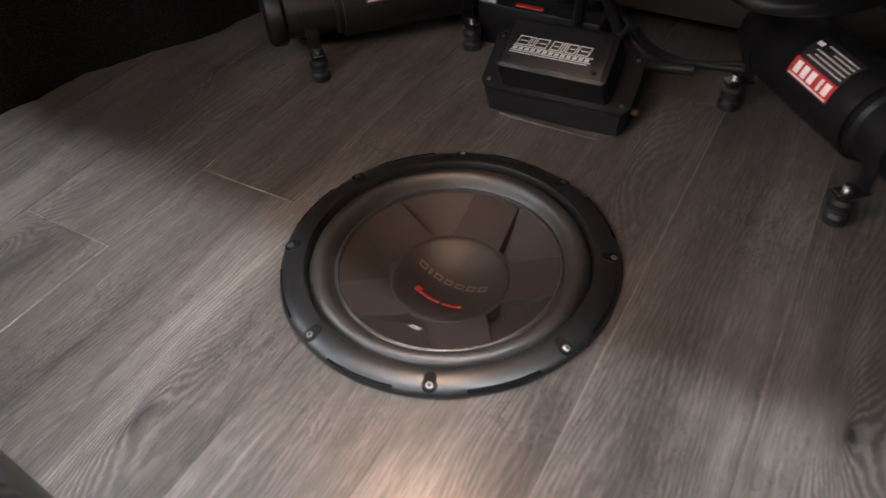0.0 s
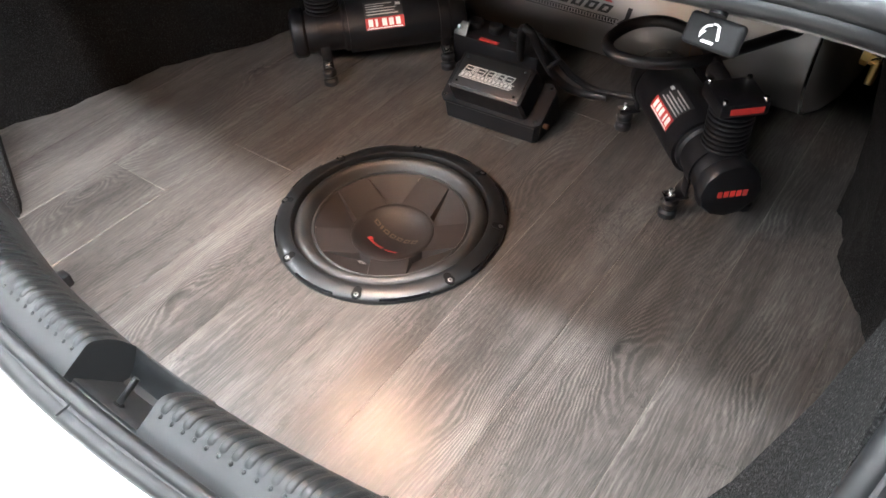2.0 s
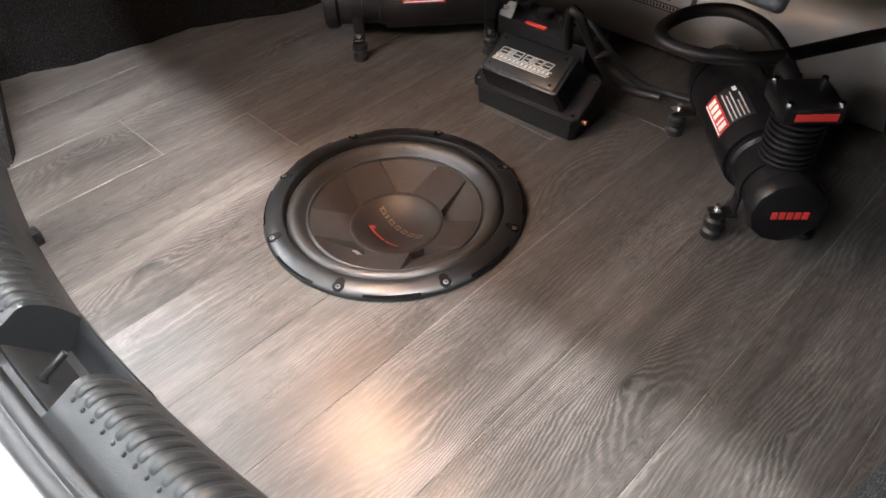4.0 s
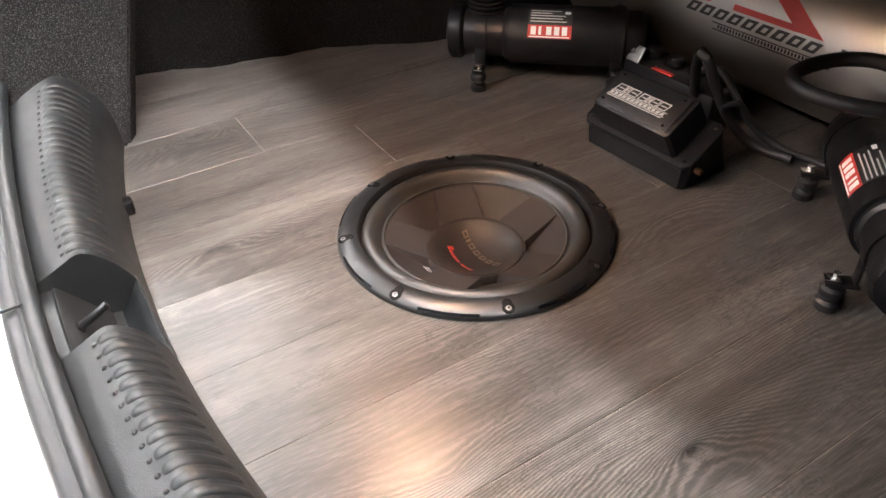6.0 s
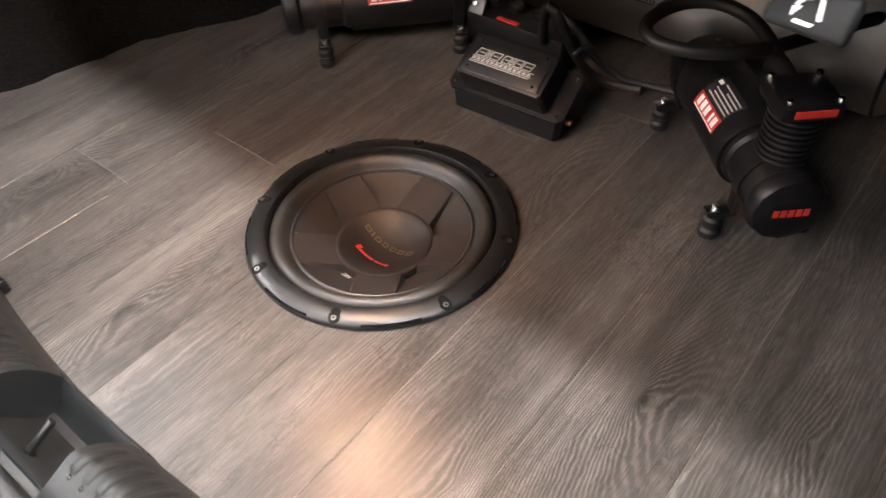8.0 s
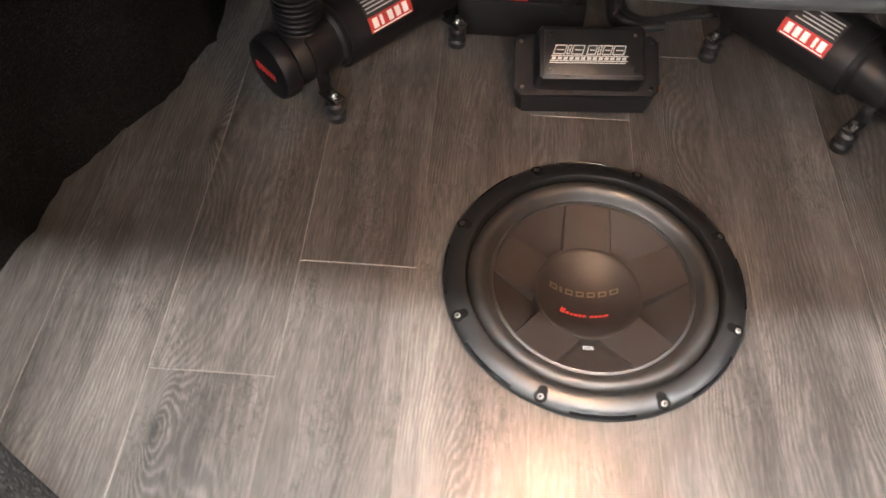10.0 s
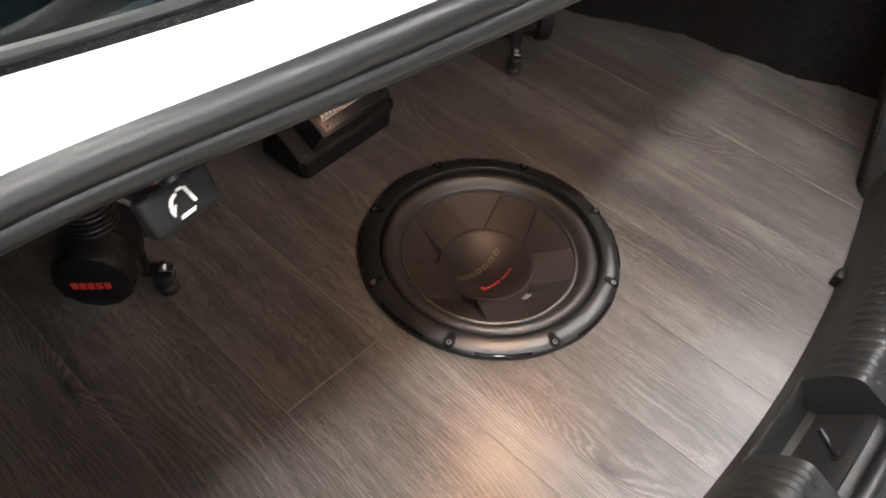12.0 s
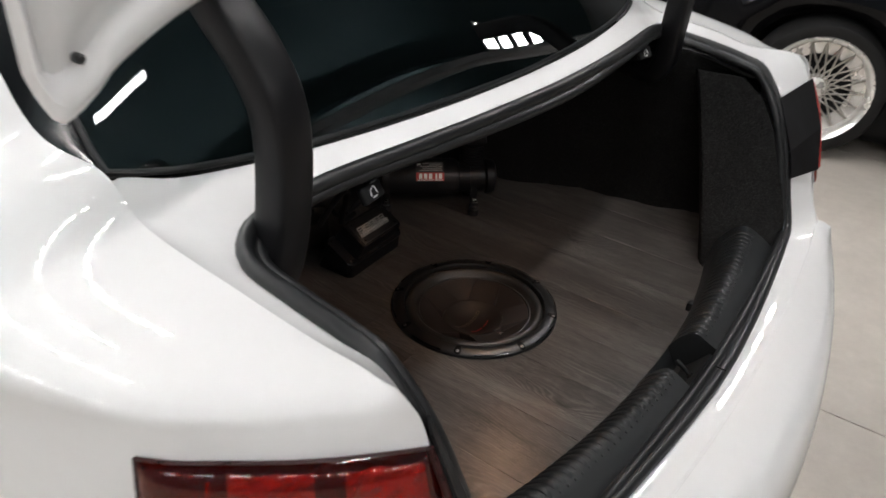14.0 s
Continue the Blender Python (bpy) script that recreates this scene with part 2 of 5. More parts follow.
INK = plain("black_print", (0.015, 0.015, 0.016), 0.40, scale=90, bump=0.05)
TYRE = plain("tyre_rubber", (0.005, 0.005, 0.005), 0.65, scale=40, bump=0.3, spec=0.3)
POLISH = plain("polished_rim", (0.82, 0.80, 0.77), 0.26, 0.7, scale=20, bump=0.03)
SILVER = plain("silver_wheel_paint", (0.55, 0.54, 0.51), 0.30, 0.6, scale=30, bump=0.05)
SPOKE = plain("grey_wheel_paint", (0.34, 0.32, 0.29), 0.35, 0.5, scale=30, bump=0.05)
TINT = glass_material("dark_tinted_glass", (0.012, 0.022, 0.026), 0.015)
LENS = glass_material("clear_red_lamp_lens", (0.66, 0.075, 0.035), 0.015)
VOID = plain("dull_black", (0.005, 0.005, 0.005), 0.9, scale=60, spec=0.1)
REDGLOW = plain("mirrored_lamp_optic", (0.85, 0.70, 0.62), 0.13, 1.0, 0.0, scale=120, bump=0.2, dist=0.001)
STREAKBAR = plain("polished_streak_bar", (0.85, 0.80, 0.78), 0.14, 1.0, scale=60, bump=0.0)
LAMPBACK = plain("dark_red_lamp_interior", (0.030, 0.006, 0.006), 0.3, 0.2, scale=150, bump=0.4)
WALLPAINT = plain("grey_wall_paint", (0.20, 0.205, 0.21), 0.7, scale=6)
ROOFING = plain("dark_ceiling_steel", (0.070, 0.125, 0.140), 0.6, scale=6)
FABRIC = plain("dark_seat_fabric", (0.030, 0.030, 0.032), 0.9, scale=200, bump=0.5)
TUBE = glow_material("led_tube", (1.0, 0.975, 0.95), 190.0)
KEYTUBE = glow_material("led_batten", (1.0, 0.972, 0.960), 230.0)
BULB = glow_material("warm_bulb", (1.0, 0.57, 0.32), 860.0)


# ---- mesh helpers ----
def thing(name, label, category, at=(0, 0, 0), group="", kind=""):
    ob = new(name)
    ob.empty_display_size = 0.05
    ob.matrix_basis = Matrix.Translation(at)
    return tagged(ob, label, category, group, kind)


def part(name, bm, material, parent=None, label="", smooth=True, flip=False):
    """Links bm, which is in world metres, as one mesh object under a thing or a part."""
    bmesh.ops.recalc_face_normals(bm, faces=bm.faces)
    if flip:
        bmesh.ops.reverse_faces(bm, faces=bm.faces)
    me = bpy.data.meshes.new(name)
    bm.to_mesh(me)
    bm.free()
    if smooth:
        me.shade_smooth()
        me.set_sharp_from_angle(angle=radians(38))
    me.materials.append(material)
    ob = new(name, me)
    if parent is not None:
        ob.parent = parent
        if parent.parent is None:
            ob.matrix_parent_inverse = parent.matrix_basis.inverted()
    return tagged(ob, label)


def box(sx, sy, sz, at=(0, 0, 0), bevel=0.002, turn=None, segments=2, bm=None):
    """A box with rounded edges, its middle at at."""
    made = bmesh.new()
    bmesh.ops.create_cube(made, size=1.0)
    bmesh.ops.scale(made, vec=(sx, sy, sz), verts=made.verts)
    if bevel:
        bmesh.ops.bevel(made, geom=list(made.edges), offset=bevel, segments=segments, profile=0.5, affect="EDGES")
    m = Matrix.Translation(at)
    if turn is not None:
        m = m @ turn.to_4x4()
    bmesh.ops.transform(made, matrix=m, verts=made.verts)
    return join(bm, made)


def join(bm, made):
    if bm is None:
        return made
    me = bpy.data.meshes.new("join")
    made.to_mesh(me)
    made.free()
    bm.from_mesh(me)
    bpy.data.meshes.remove(me)
    return bm


def lathe(profile, m=None, n=48, bm=None, closed=False, start=0.0, sweep=360.0):
    """Turns (radius, height) pairs round z."""
    made = bmesh.new()
    full = sweep >= 360.0
    cols = n if full else n + 1
    rings = []
    for r, z in profile:
        if r < 1e-6:
            rings.append([made.verts.new((0, 0, z))] * cols)
        else:
            rings.append([made.verts.new((r * math.cos(radians(start + sweep * i / n)), r * math.sin(radians(start + sweep * i / n)), z)) for i in range(cols)])
    pairs = list(zip(rings, rings[1:])) + ([(rings[-1], rings[0])] if closed else [])
    for a, b in pairs:
        for i in range(n):
            j = (i + 1) % cols
            q = []
            for v in (a[i], a[j], b[j], b[i]):
                if v not in q:
                    q.append(v)
            if len(q) > 2:
                made.faces.new(q)
    if m is not None:
        bmesh.ops.transform(made, matrix=m, verts=made.verts)
    return join(bm, made)


def smooth_line(points, step, closed=False):
    """Points of a Catmull-Rom line through the given ones, about step apart."""
    p = [Vector(q) for q in points]
    n = len(p)
    out = []
    for i in range(n if closed else n - 1):
        if closed:
            a, b, c, d = p[i - 1], p[i], p[(i + 1) % n], p[(i + 2) % n]
        else:
            a, b, c, d = p[max(i - 1, 0)], p[i], p[i + 1], p[min(i + 2, n - 1)]
        k = max(1, round((c - b).length / step))
        for j in range(k):
            u = j / k
            out.append(0.5 * (2 * b + (c - a) * u + (2 * a - 5 * b + 4 * c - d) * u * u + (3 * b - a - 3 * c + d) * u ** 3))
    if not closed:
        out.append(p[-1])
    return out


def sweep_section(points, section, closed=False, up=(0, 0, 1), bm=None, caps=True):
    """Carries a closed (side, up) section along a line of points."""
    made = bmesh.new()
    pts = [Vector(q) for q in points]
    n, up = len(pts), Vector(up)
    rings = []
    for i, q in enumerate(pts):
        a, b = (pts[i - 1], pts[(i + 1) % n]) if closed else (pts[max(i - 1, 0)], pts[min(i + 1, n - 1)])
        t = (b - a).normalized()
        side = t.cross(up)
        side = side.normalized() if side.length > 1e-4 else Vector((1, 0, 0))
        lift = side.cross(t).normalized()
        rings.append([made.verts.new(q + side * u + lift * v) for u, v in section])
    k = len(section)
    for i in range(n if closed else n - 1):
        a, b = rings[i], rings[(i + 1) % n]
        for j in range(k):
            made.faces.new((a[j], a[(j + 1) % k], b[(j + 1) % k], b[j]))
    if caps and not closed:
        made.faces.new(rings[0])
        made.faces.new(rings[-1][::-1])
    return join(bm, made)


def tube(points, r, n=12, closed=False, step=0.01, bm=None, up=(0.1, 0.2, 1)):
    ring = [(r * math.cos(2 * math.pi * i / n), r * math.sin(2 * math.pi * i / n)) for i in range(n)]
    return sweep_section(smooth_line(points, step, closed), ring, closed, up, bm)


def rod(a, b, r, n=16, bevel=0.0, bm=None):
    a, b = Vector(a), Vector(b)
    h = (b - a).length
    m = Matrix.Translation(a) @ (b - a).to_track_quat("Z", "Y").to_matrix().to_4x4()
    e = min(bevel, r * 0.9, h * 0.4)
    prof = [(0, 0), (r - e, 0), (r, e), (r, h - e), (r - e, h), (0, h)] if e else [(0, 0), (r, 0), (r, h), (0, h)]
    return lathe(prof, m, n, bm)


def sheet(rows, bm=None, thick=0.0, closed=False):
    """A surface over rows of points; with thick it gets a back and rims."""
    made = bmesh.new()
    g = [[made.verts.new(q) for q in row] for row in rows]
    k = len(g[0])
    for a, b in zip(g, g[1:]):
        for j in range(k if closed else k - 1):
            made.faces.new((a[j], a[(j + 1) % k], b[(j + 1) % k], b[j]))
    if thick:
        bmesh.ops.recalc_face_normals(made, faces=made.faces)
        bmesh.ops.solidify(made, geom=list(made.faces), thickness=thick)
    return join(bm, made)


def prism(outline, z0, z1, bm=None, m=None):
    """A flat plate: the outline in x, y between two heights."""
    made = bmesh.new()
    a = [made.verts.new((x, y, z0)) for x, y in outline]
    b = [made.verts.new((x, y, z1)) for x, y in outline]
    made.faces.new(a[::-1])
    made.faces.new(b)
    for i in range(len(a)):
        j = (i + 1) % len(a)
        made.faces.new((a[i], a[j], b[j], b[i]))
    if m is not None:
        bmesh.ops.transform(made, matrix=m, verts=made.verts)
    return join(bm, made)



# ---- the workshop round the car ----
def shop():
    R = ROOM
    w, d, h = R["x1"] - R["x0"], R["y1"] - R["y0"], R["z1"] - R["z0"]
    cx, cy, cz = (R["x0"] + R["x1"]) / 2, (R["y0"] + R["y1"]) / 2, (R["z0"] + R["z1"]) / 2
    ground = part("ground", box(w + 0.4, d + 0.4, 0.2, (cx, cy, R["z0"] - 0.104), 0.0), CONCRETE, label="pale polished concrete workshop ground with saw-cut joints", smooth=False)
    tagged(ground, category="floor", kind="structure")
    # slabs laid on the base with open saw cuts between them
    xs = [R["x0"], -3.2, -1.1, 0.86, 2.85, 5.2, R["x1"]]
    ys = [R["y0"], -4.8, -1.25, 2.4, 6.4, R["y1"]]
    for x0, x1 in zip(xs, xs[1:]):
        for y0, y1 in zip(ys, ys[1:]):
            part("slab", box(x1 - x0 - 0.006, y1 - y0 - 0.006, 0.004, ((x0 + x1) / 2, (y0 + y1) / 2, R["z0"] - 0.002), 0.0), CONCRETE, ground, smooth=False)
    for name, sx, sy, x, y in (("wall_west", 0.2, d, R["x0"] - 0.1, cy), ("wall_east", 0.2, d, R["x1"] + 0.1, cy), ("wall_south", w, 0.2, cx, R["y0"] - 0.1), ("wall_north", w, 0.2, cx, R["y1"] + 0.1)):
        tagged(part(name, box(sx, sy, h, (x, y, cz), 0.0), WALLPAINT, smooth=False), "plain grey painted workshop wall", "wall", kind="structure")
    roof = box(w, d, 0.2, (cx, cy, R["z1"] + 0.1), 0.0)
    for i in range(9):
        box(w, 0.12, 0.22, (cx, R["y0"] + 1.2 + i * 2.1, R["z1"] - 0.112), 0.0, bm=roof)
    tagged(part("ceiling", roof, ROOFING, smooth=False), "dark steel workshop ceiling with joists", "ceiling", kind="structure")


def batten(x, y, z, length, along_x, glow, label, wide=0.06):
    """A ceiling light: a white tray with a tube under it."""
    t = thing("ceiling_light", label, "ceiling light", (x, y, z), "workshop ceiling lights")
    size = (length, 0.035, 0.03) if along_x else (0.035, length, 0.03)
    part("tray", box(*size, (x, y, z), 0.006), WHITE, t, "white metal tray")
    size = (length * 0.97, wide, 0.035) if along_x else (wide, length * 0.97, 0.035)
    part("tube", box(*size, (x, y, z - 0.034), 0.0), glow, t, "lit white tube", smooth=False)
    for e in (-0.4, 0.4):
        dx, dy = (e * length, 0) if along_x else (0, e * length)
        part("hanger", rod((x + dx, y + dy, z + 0.02), (x + dx, y + dy, ROOM["z1"]), 0.006, 8), CHROME, t)
    return t


def lights():
    first = batten(-0.8, -0.70, 3.45, 1.2, True, KEYTUBE, "bright white batten light, over the car's tail or added behind it as fill")
    for x in (0.8, 2.4):
        copy_thing(first, Matrix.Translation((x, -0.70, 3.45)))
    # two unseen battens well behind the car, added as neutral fill light
    for x, y in ((-1.3, -4.2), (0.5, -4.6)):
        copy_thing(first, Matrix.Translation((x, y, 3.45)))
    row = batten(-4.4, -6.0, 3.5, 1.1, False, TUBE, "white tube light in a long workshop row")
    for x, y0 in ((-4.4, -6.0), (-1.9, 3.3), (0.5, 3.3)):
        for i in range(11):
            y = y0 + i * 1.35
            if y < 9.6 and not (x == -4.4 and i == 0):
                copy_thing(row, Matrix.Translation((x, y, 3.5)))
    spot = batten(-1.2, 0.8, 3.5, 0.13, False, TUBE, "short white lamp in a dotted workshop row", 0.035)
    for x in (-1.2, -0.38, 0.16):
        for i in range(10):
            if x != -1.2 or i:
                copy_thing(spot, Matrix.Translation((x, 0.8 + 0.23 * i, 3.5)))
    batten(0.20, 0.29, 3.5, 0.45, True, TUBE, "short white batten light above the rear window", 0.035)
    panel = thing("ceiling_panel_light", "square white panel light on the workshop ceiling", "ceiling light", (4.3, -0.2, 3.6), "panel lights")
    part("panel_frame", box(0.36, 0.30, 0.04, (4.3, -0.2, 3.6), 0.006), WHITE, panel)
    part("diffuser", box(0.32, 0.26, 0.012, (4.3, -0.2, 3.578), 0.0), TUBE, panel, "lit diffuser", smooth=False)
    part("hanger", rod((4.3, -0.2, 3.61), (4.3, -0.2, ROOM["z1"]), 0.006, 8), CHROME, panel)
    for i in range(1, 4):
        copy_thing(panel, Matrix.Translation((4.3 + 0.44 * i + 0.035 * i * i, -0.2, 3.6)))


# ---- the trunk floor ----
SEAMS = [-0.664, -0.546, -0.428, -0.306, -0.1825, -0.0645, 0.0540, 0.1640, 0.2850, 0.4070, 0.5330, 0.660]
BUTTS = [0.52, -0.385, -0.133, 0.0, 0.1155, 0.2325, 0.352, 0.47, 0.59, 0.71, 0.58]
HOLE = 0.139


def plank(x0, x1, y0, y1, parent):
    """One board, 8 mm thick with broken edges, cut round the loudspeaker's hole."""
    g, e = 0.0003, 0.00026
    x0, x1, y0, y1 = x0 + e, x1 - e, y0 + g, y1 - g
    bm = bmesh.new()
    c, top, low = 0.0006, 0.0, -0.008

    def half(x):
        return math.sqrt(max(0.0, HOLE * HOLE - x * x)) if abs(x) < HOLE else 0.0

    near = x0 < HOLE and x1 > -HOLE and y0 < HOLE and y1 > -HOLE
    if not near:
        return part("plank", box(x1 - x0, y1 - y0, 0.008, ((x0 + x1) / 2, (y0 + y1) / 2, -0.004), c, segments=1), WOOD, parent, smooth=False)
    n = 28
    xs = sorted({x0, x1, *[x0 + (x1 - x0) * i / n for i in range(n + 1)], *[v for v in (-HOLE, HOLE) if x0 < v < x1]})
    for a, b in zip(xs, xs[1:]):
        ha, hb = half(a), half(b)
        if max(ha, hb) <= 0:
            quads = [((a, y0), (b, y0), (b, y1), (a, y1))]
        else:
            quads = []
            la, lb = max(y0, min(y1, -ha)), max(y0, min(y1, -hb))
            ua, ub = min(y1, max(y0, ha)), min(y1, max(y0, hb))
            if la > y0 + 1e-6 or lb > y0 + 1e-6:
                quads.append(((a, y0), (b, y0), (b, lb), (a, la)))
            if ua < y1 - 1e-6 or ub < y1 - 1e-6:
                quads.append(((a, ua), (b, ub), (b, y1), (a, y1)))
        for q in quads:
            if abs(q[0][1] - q[3][1]) < 1e-7 and abs(q[1][1] - q[2][1]) < 1e-7:
                continue
            pts = []
            for p in q:
                if not pts or (Vector(p) - Vector(pts[-1])).length > 1e-7:
                    pts.append(p)
            if len(pts) > 2:
                prism(pts, low, top, bm)
    bmesh.ops.remove_doubles(bm, verts=bm.verts, dist=1e-6)
    return part("plank", bm, WOOD, parent, smooth=False)


def floor():
    y0, y1 = -0.40, 0.86
    bm = bmesh.new()
    # board core with the same hole, seen only as a pale line in the joints
    n = 48
    ring = [(HOLE * math.cos(2 * math.pi * i / n), HOLE * math.sin(2 * math.pi * i / n)) for i in range(n)]
    outer = []
    for x, y in ring:
        k = max(abs(x) / 0.675, (y / y1 if y > 0 else y / y0))
        outer.append((x / k, y / k))
    for i in range(n):
        j = (i + 1) % n
        prism([ring[i], ring[j], outer[j], outer[i]], -0.006, -0.0007, bm)
    f = part("floor", bm, CORE, label="raised trunk floor of grey-brown wood-look laminate planks", smooth=False)
    tagged(f, category="floor", kind="structure")
    for x0, x1, b in zip(SEAMS, SEAMS[1:], BUTTS):
        plank(x0, x1, y0, b, f)
        plank(x0, x1, b, y1, f)


# ---- the loudspeaker in the floor ----
def subwoofer():
    t = thing("subwoofer", "round black subwoofer with brown-black cone set flush in the plank floor", "loudspeaker")
    lip = [(0.1315, -0.010), (0.1530, 0.0004), (0.1550, 0.0008), (0.1556, 0.0032), (0.1546, 0.0058), (0.1518, 0.0082), (0.1470, 0.0101), (0.1410, 0.0114), (0.1350, 0.0119), (0.1326, 0.0113), (0.1314, 0.0092), (0.1308, 0.002), (0.1306, -0.010)]
    part("flange", lathe(lip, n=128, closed=True), GLOSS, t, "satin black moulded mounting ring")
    roll = [(0.1306, -0.004), (0.1296, -0.0005), (0.1278, 0.0042), (0.1248, 0.0078), (0.1208, 0.0094), (0.1166, 0.0086), (0.1128, 0.0056), (0.1100, 0.0012), (0.1080, -0.0022), (0.1066, -0.0036), (0.1050, -0.0028), (0.1036, -0.0026), (0.1026, -0.0040), (0.1022, -0.009), (0.112, -0.009), (0.1306, -0.012)]
    part("surround", lathe(roll, n=128, closed=True), FOAM, t, "half-round rubber surround")

    def cone_z(r):
        return -0.0050 - (0.1030 - r) * 0.42

    def wedge(r):
        """Half the angle of a sunk cone panel at a radius."""
        return math.degrees(math.asin((0.0080 + (r - 0.055) * 0.66) / r))

    def spot(r, degrees, drop=0.0):
        a = radians(degrees)
        return Vector((r * math.cos(a), r * math.sin(a), cone_z(r) - drop))

    radii = [0.1028 - 0.0448 * i / 8 for i in range(9)]
    first = 54.0

    def deep(r):
        """The panels sink towards the dust cap."""
        return 0.0008 + 0.0115 * (0.1028 - r) / 0.0448

    star = bmesh.new()
    for k in range(5):
        mid = first + 72 * k
        # the raised web between this panel and the next
        rows = []
        for r in radii:
            a0, a1 = mid + wedge(r), mid + 72 - wedge(r)
            rows.append([spot(r, a0 + (a1 - a0) * j / 10) for j in range(11)])
        sheet(rows, star)
        # walls of the sunk panel: two flanks and the short end by the dust cap
        for e in (-1, 1):
            sheet([[spot(r, mid + e * wedge(r)), spot(r, mid + e * (wedge(r) - 0.25), 0.0008), spot(r, mid + e * (wedge(r) - 0.5 - 220 * deep(r)), deep(r))] for r in radii], star)
        r = radii[-1]
        h = wedge(r)
        sheet([[spot(r, mid - h + 2 * h * j / 4), spot(r + 0.0004, mid - h + 2 * h * j / 4, 0.0008), spot(r + 0.0010, mid - h + 2 * h * j / 4, deep(r))] for j in range(5)], star)
        sheet([[spot(r, mid - h + 2 * h * j / 4), spot(0.0555, mid - h + 2 * h * j / 4)] for j in range(5)], star)
    for k in range(5):
        h = wedge(radii[-1])
        a0, a1 = first + 72 * k + h, first + 72 * (k + 1) - h
        sheet([[spot(radii[-1], a0 + (a1 - a0) * j / 10), spot(0.0555, a0 + (a1 - a0) * j / 10)] for j in range(11)], star)
    bmesh.ops.remove_doubles(star, verts=star.verts, dist=1e-5)
    part("cone", star, CONE, t, "brown-black moulded cone with five raised webs")
    for k in range(5):
        mid = first + 72 * k
        rows = []
        for i, r in enumerate(radii):
            h = wedge(r) - 0.4 - 210 * deep(r)
            rows.append([spot(r, mid - h + 2 * h * j / 10, deep(r) - 0.0006) for j in range(11)])
        part("cone_panel", sheet(rows), CONE, t, "sunk wedge-shaped panel of the cone")
    # tiny pale print on one panel
    for r0 in (0.0605, 0.0629, 0.0653):
        rows = [[spot(r, 269.0 - 5.0 + 10.0 * j / 4, deep(r) - 0.0010) for j in range(5)] for r in (r0, r0 + 0.0013)]
        part("print", sheet(rows), GREY, t, "small pale printed bar")
    part("basket", lathe([(0.104, -0.020), (0.055, -0.052), (0.0, -0.054)], n=48), VOID, t, "black basket under the cone")
    bowl = [(0.0, -0.0425), (0.014, -0.0416), (0.026, -0.0386), (0.036, -0.0344), (0.045, -0.0293), (0.0515, -0.0254), (0.0548, -0.0240), (0.0562, -0.0240), (0.0570, -0.0252), (0.0566, -0.032), (0.0, -0.047)]
    cap = part("dust_cap", lathe(bowl, n=96), CAP, t, "glossy concave dust cap")

    def cap_z(x, y):
        r = math.hypot(x, y)
        return float(np.interp(r, [p[0] for p in bowl[:8]], [p[1] for p in bowl[:8]])) + 0.0005

    def patch(x0, x1, y0, y1, slant=0.0, arc=0.0):
        rows = []
        for i in range(3):
            v = y0 + (y1 - y0) * i / 2
            row = []
            for j in range(4):
                u = x0 + (x1 - x0) * j / 3
                x, y = u + slant * (v - y0), v + arc * u * u
                row.append((x, y, cap_z(x, y)))
            rows.append(row)
        return sheet(rows, thick=0.0003)

    # gold outlined bars and a red line of small bars across the cap
    for x, w in [(-0.040, 0.0085), (-0.0288, 0.003), (-0.0225, 0.0085), (-0.0105, 0.0085), (0.0015, 0.0085), (0.0135, 0.0085), (0.0255, 0.0085)]:
        for x0, x1, y0, y1 in ((x, x + w, 0.0034, 0.0048), (x, x + w, 0.0082, 0.0096), (x, x + 0.0016, 0.0046, 0.0084), (x + w - 0.0016, x + w, 0.0046, 0.0084)):
            part("mark", patch(x0, x1, y0, y1, 0.15, 3.0), GOLD, cap, "pale gold plain bar")
    for x, w, h in [(-0.029, 0.005, 0.0065), (-0.0230, 0.0035, 0.0032), (-0.0185, 0.003, 0.0030), (-0.0145, 0.0045, 0.0030), (-0.009, 0.003, 0.0032), (-0.005, 0.004, 0.0030), (0.003, 0.004, 0.0028), (0.008, 0.003, 0.0028), (0.012, 0.004, 0.0028), (0.017, 0.005, 0.0028)]:
        part("mark", patch(x, x + w, -0.0235, -0.0235 + h, 0.3, 4.0), RED, cap, "red plain bar")
    for k in range(8):
        a = radians(-66.6 + 45 * k)
        c, s = math.cos(a), math.sin(a)
        lie = Matrix.Rotation(0.22, 4, Vector((-s, c, 0)))
        # uncut notches: dull black discs on the ring give their shade by colour
        bm = lathe([(0, 0.0018), (0.0060, 0.0018), (0.0066, 0.0012), (0.0066, -0.004), (0, -0.004)], Matrix.Translation((0.1478 * c, 0.1478 * s, 0.0084)) @ lie, 20)
        lathe([(0, 0.0016), (0.0050, 0.0016), (0.0054, 0.0010), (0.0054, -0.004), (0, -0.004)], Matrix.Translation((0.1425 * c, 0.1425 * s, 0.0098)) @ lie, 20, bm)
        part("notch_shade", bm, VOID, t, "dull black disc standing for a shaded screw notch")
        part("screw", lathe([(0, 0.0012), (0.0012, 0.0012), (0.0014, 0.0024), (0.0024, 0.0022), (0.0036, 0.0012), (0.0038, -0.001), (0, -0.002)], Matrix.Translation((0.1486 * c, 0.1486 * s, 0.0084)) @ lie, 16), SCREW, t, "pan-head screw")
        # moulded slot between the screws
        b = radians(-66.6 + 22.5 + 45 * k)
        pts = [(0.1530 * math.cos(b + d), 0.1530 * math.sin(b + d), 0.0062) for d in (-0.2, -0.1, 0, 0.1, 0.2)]
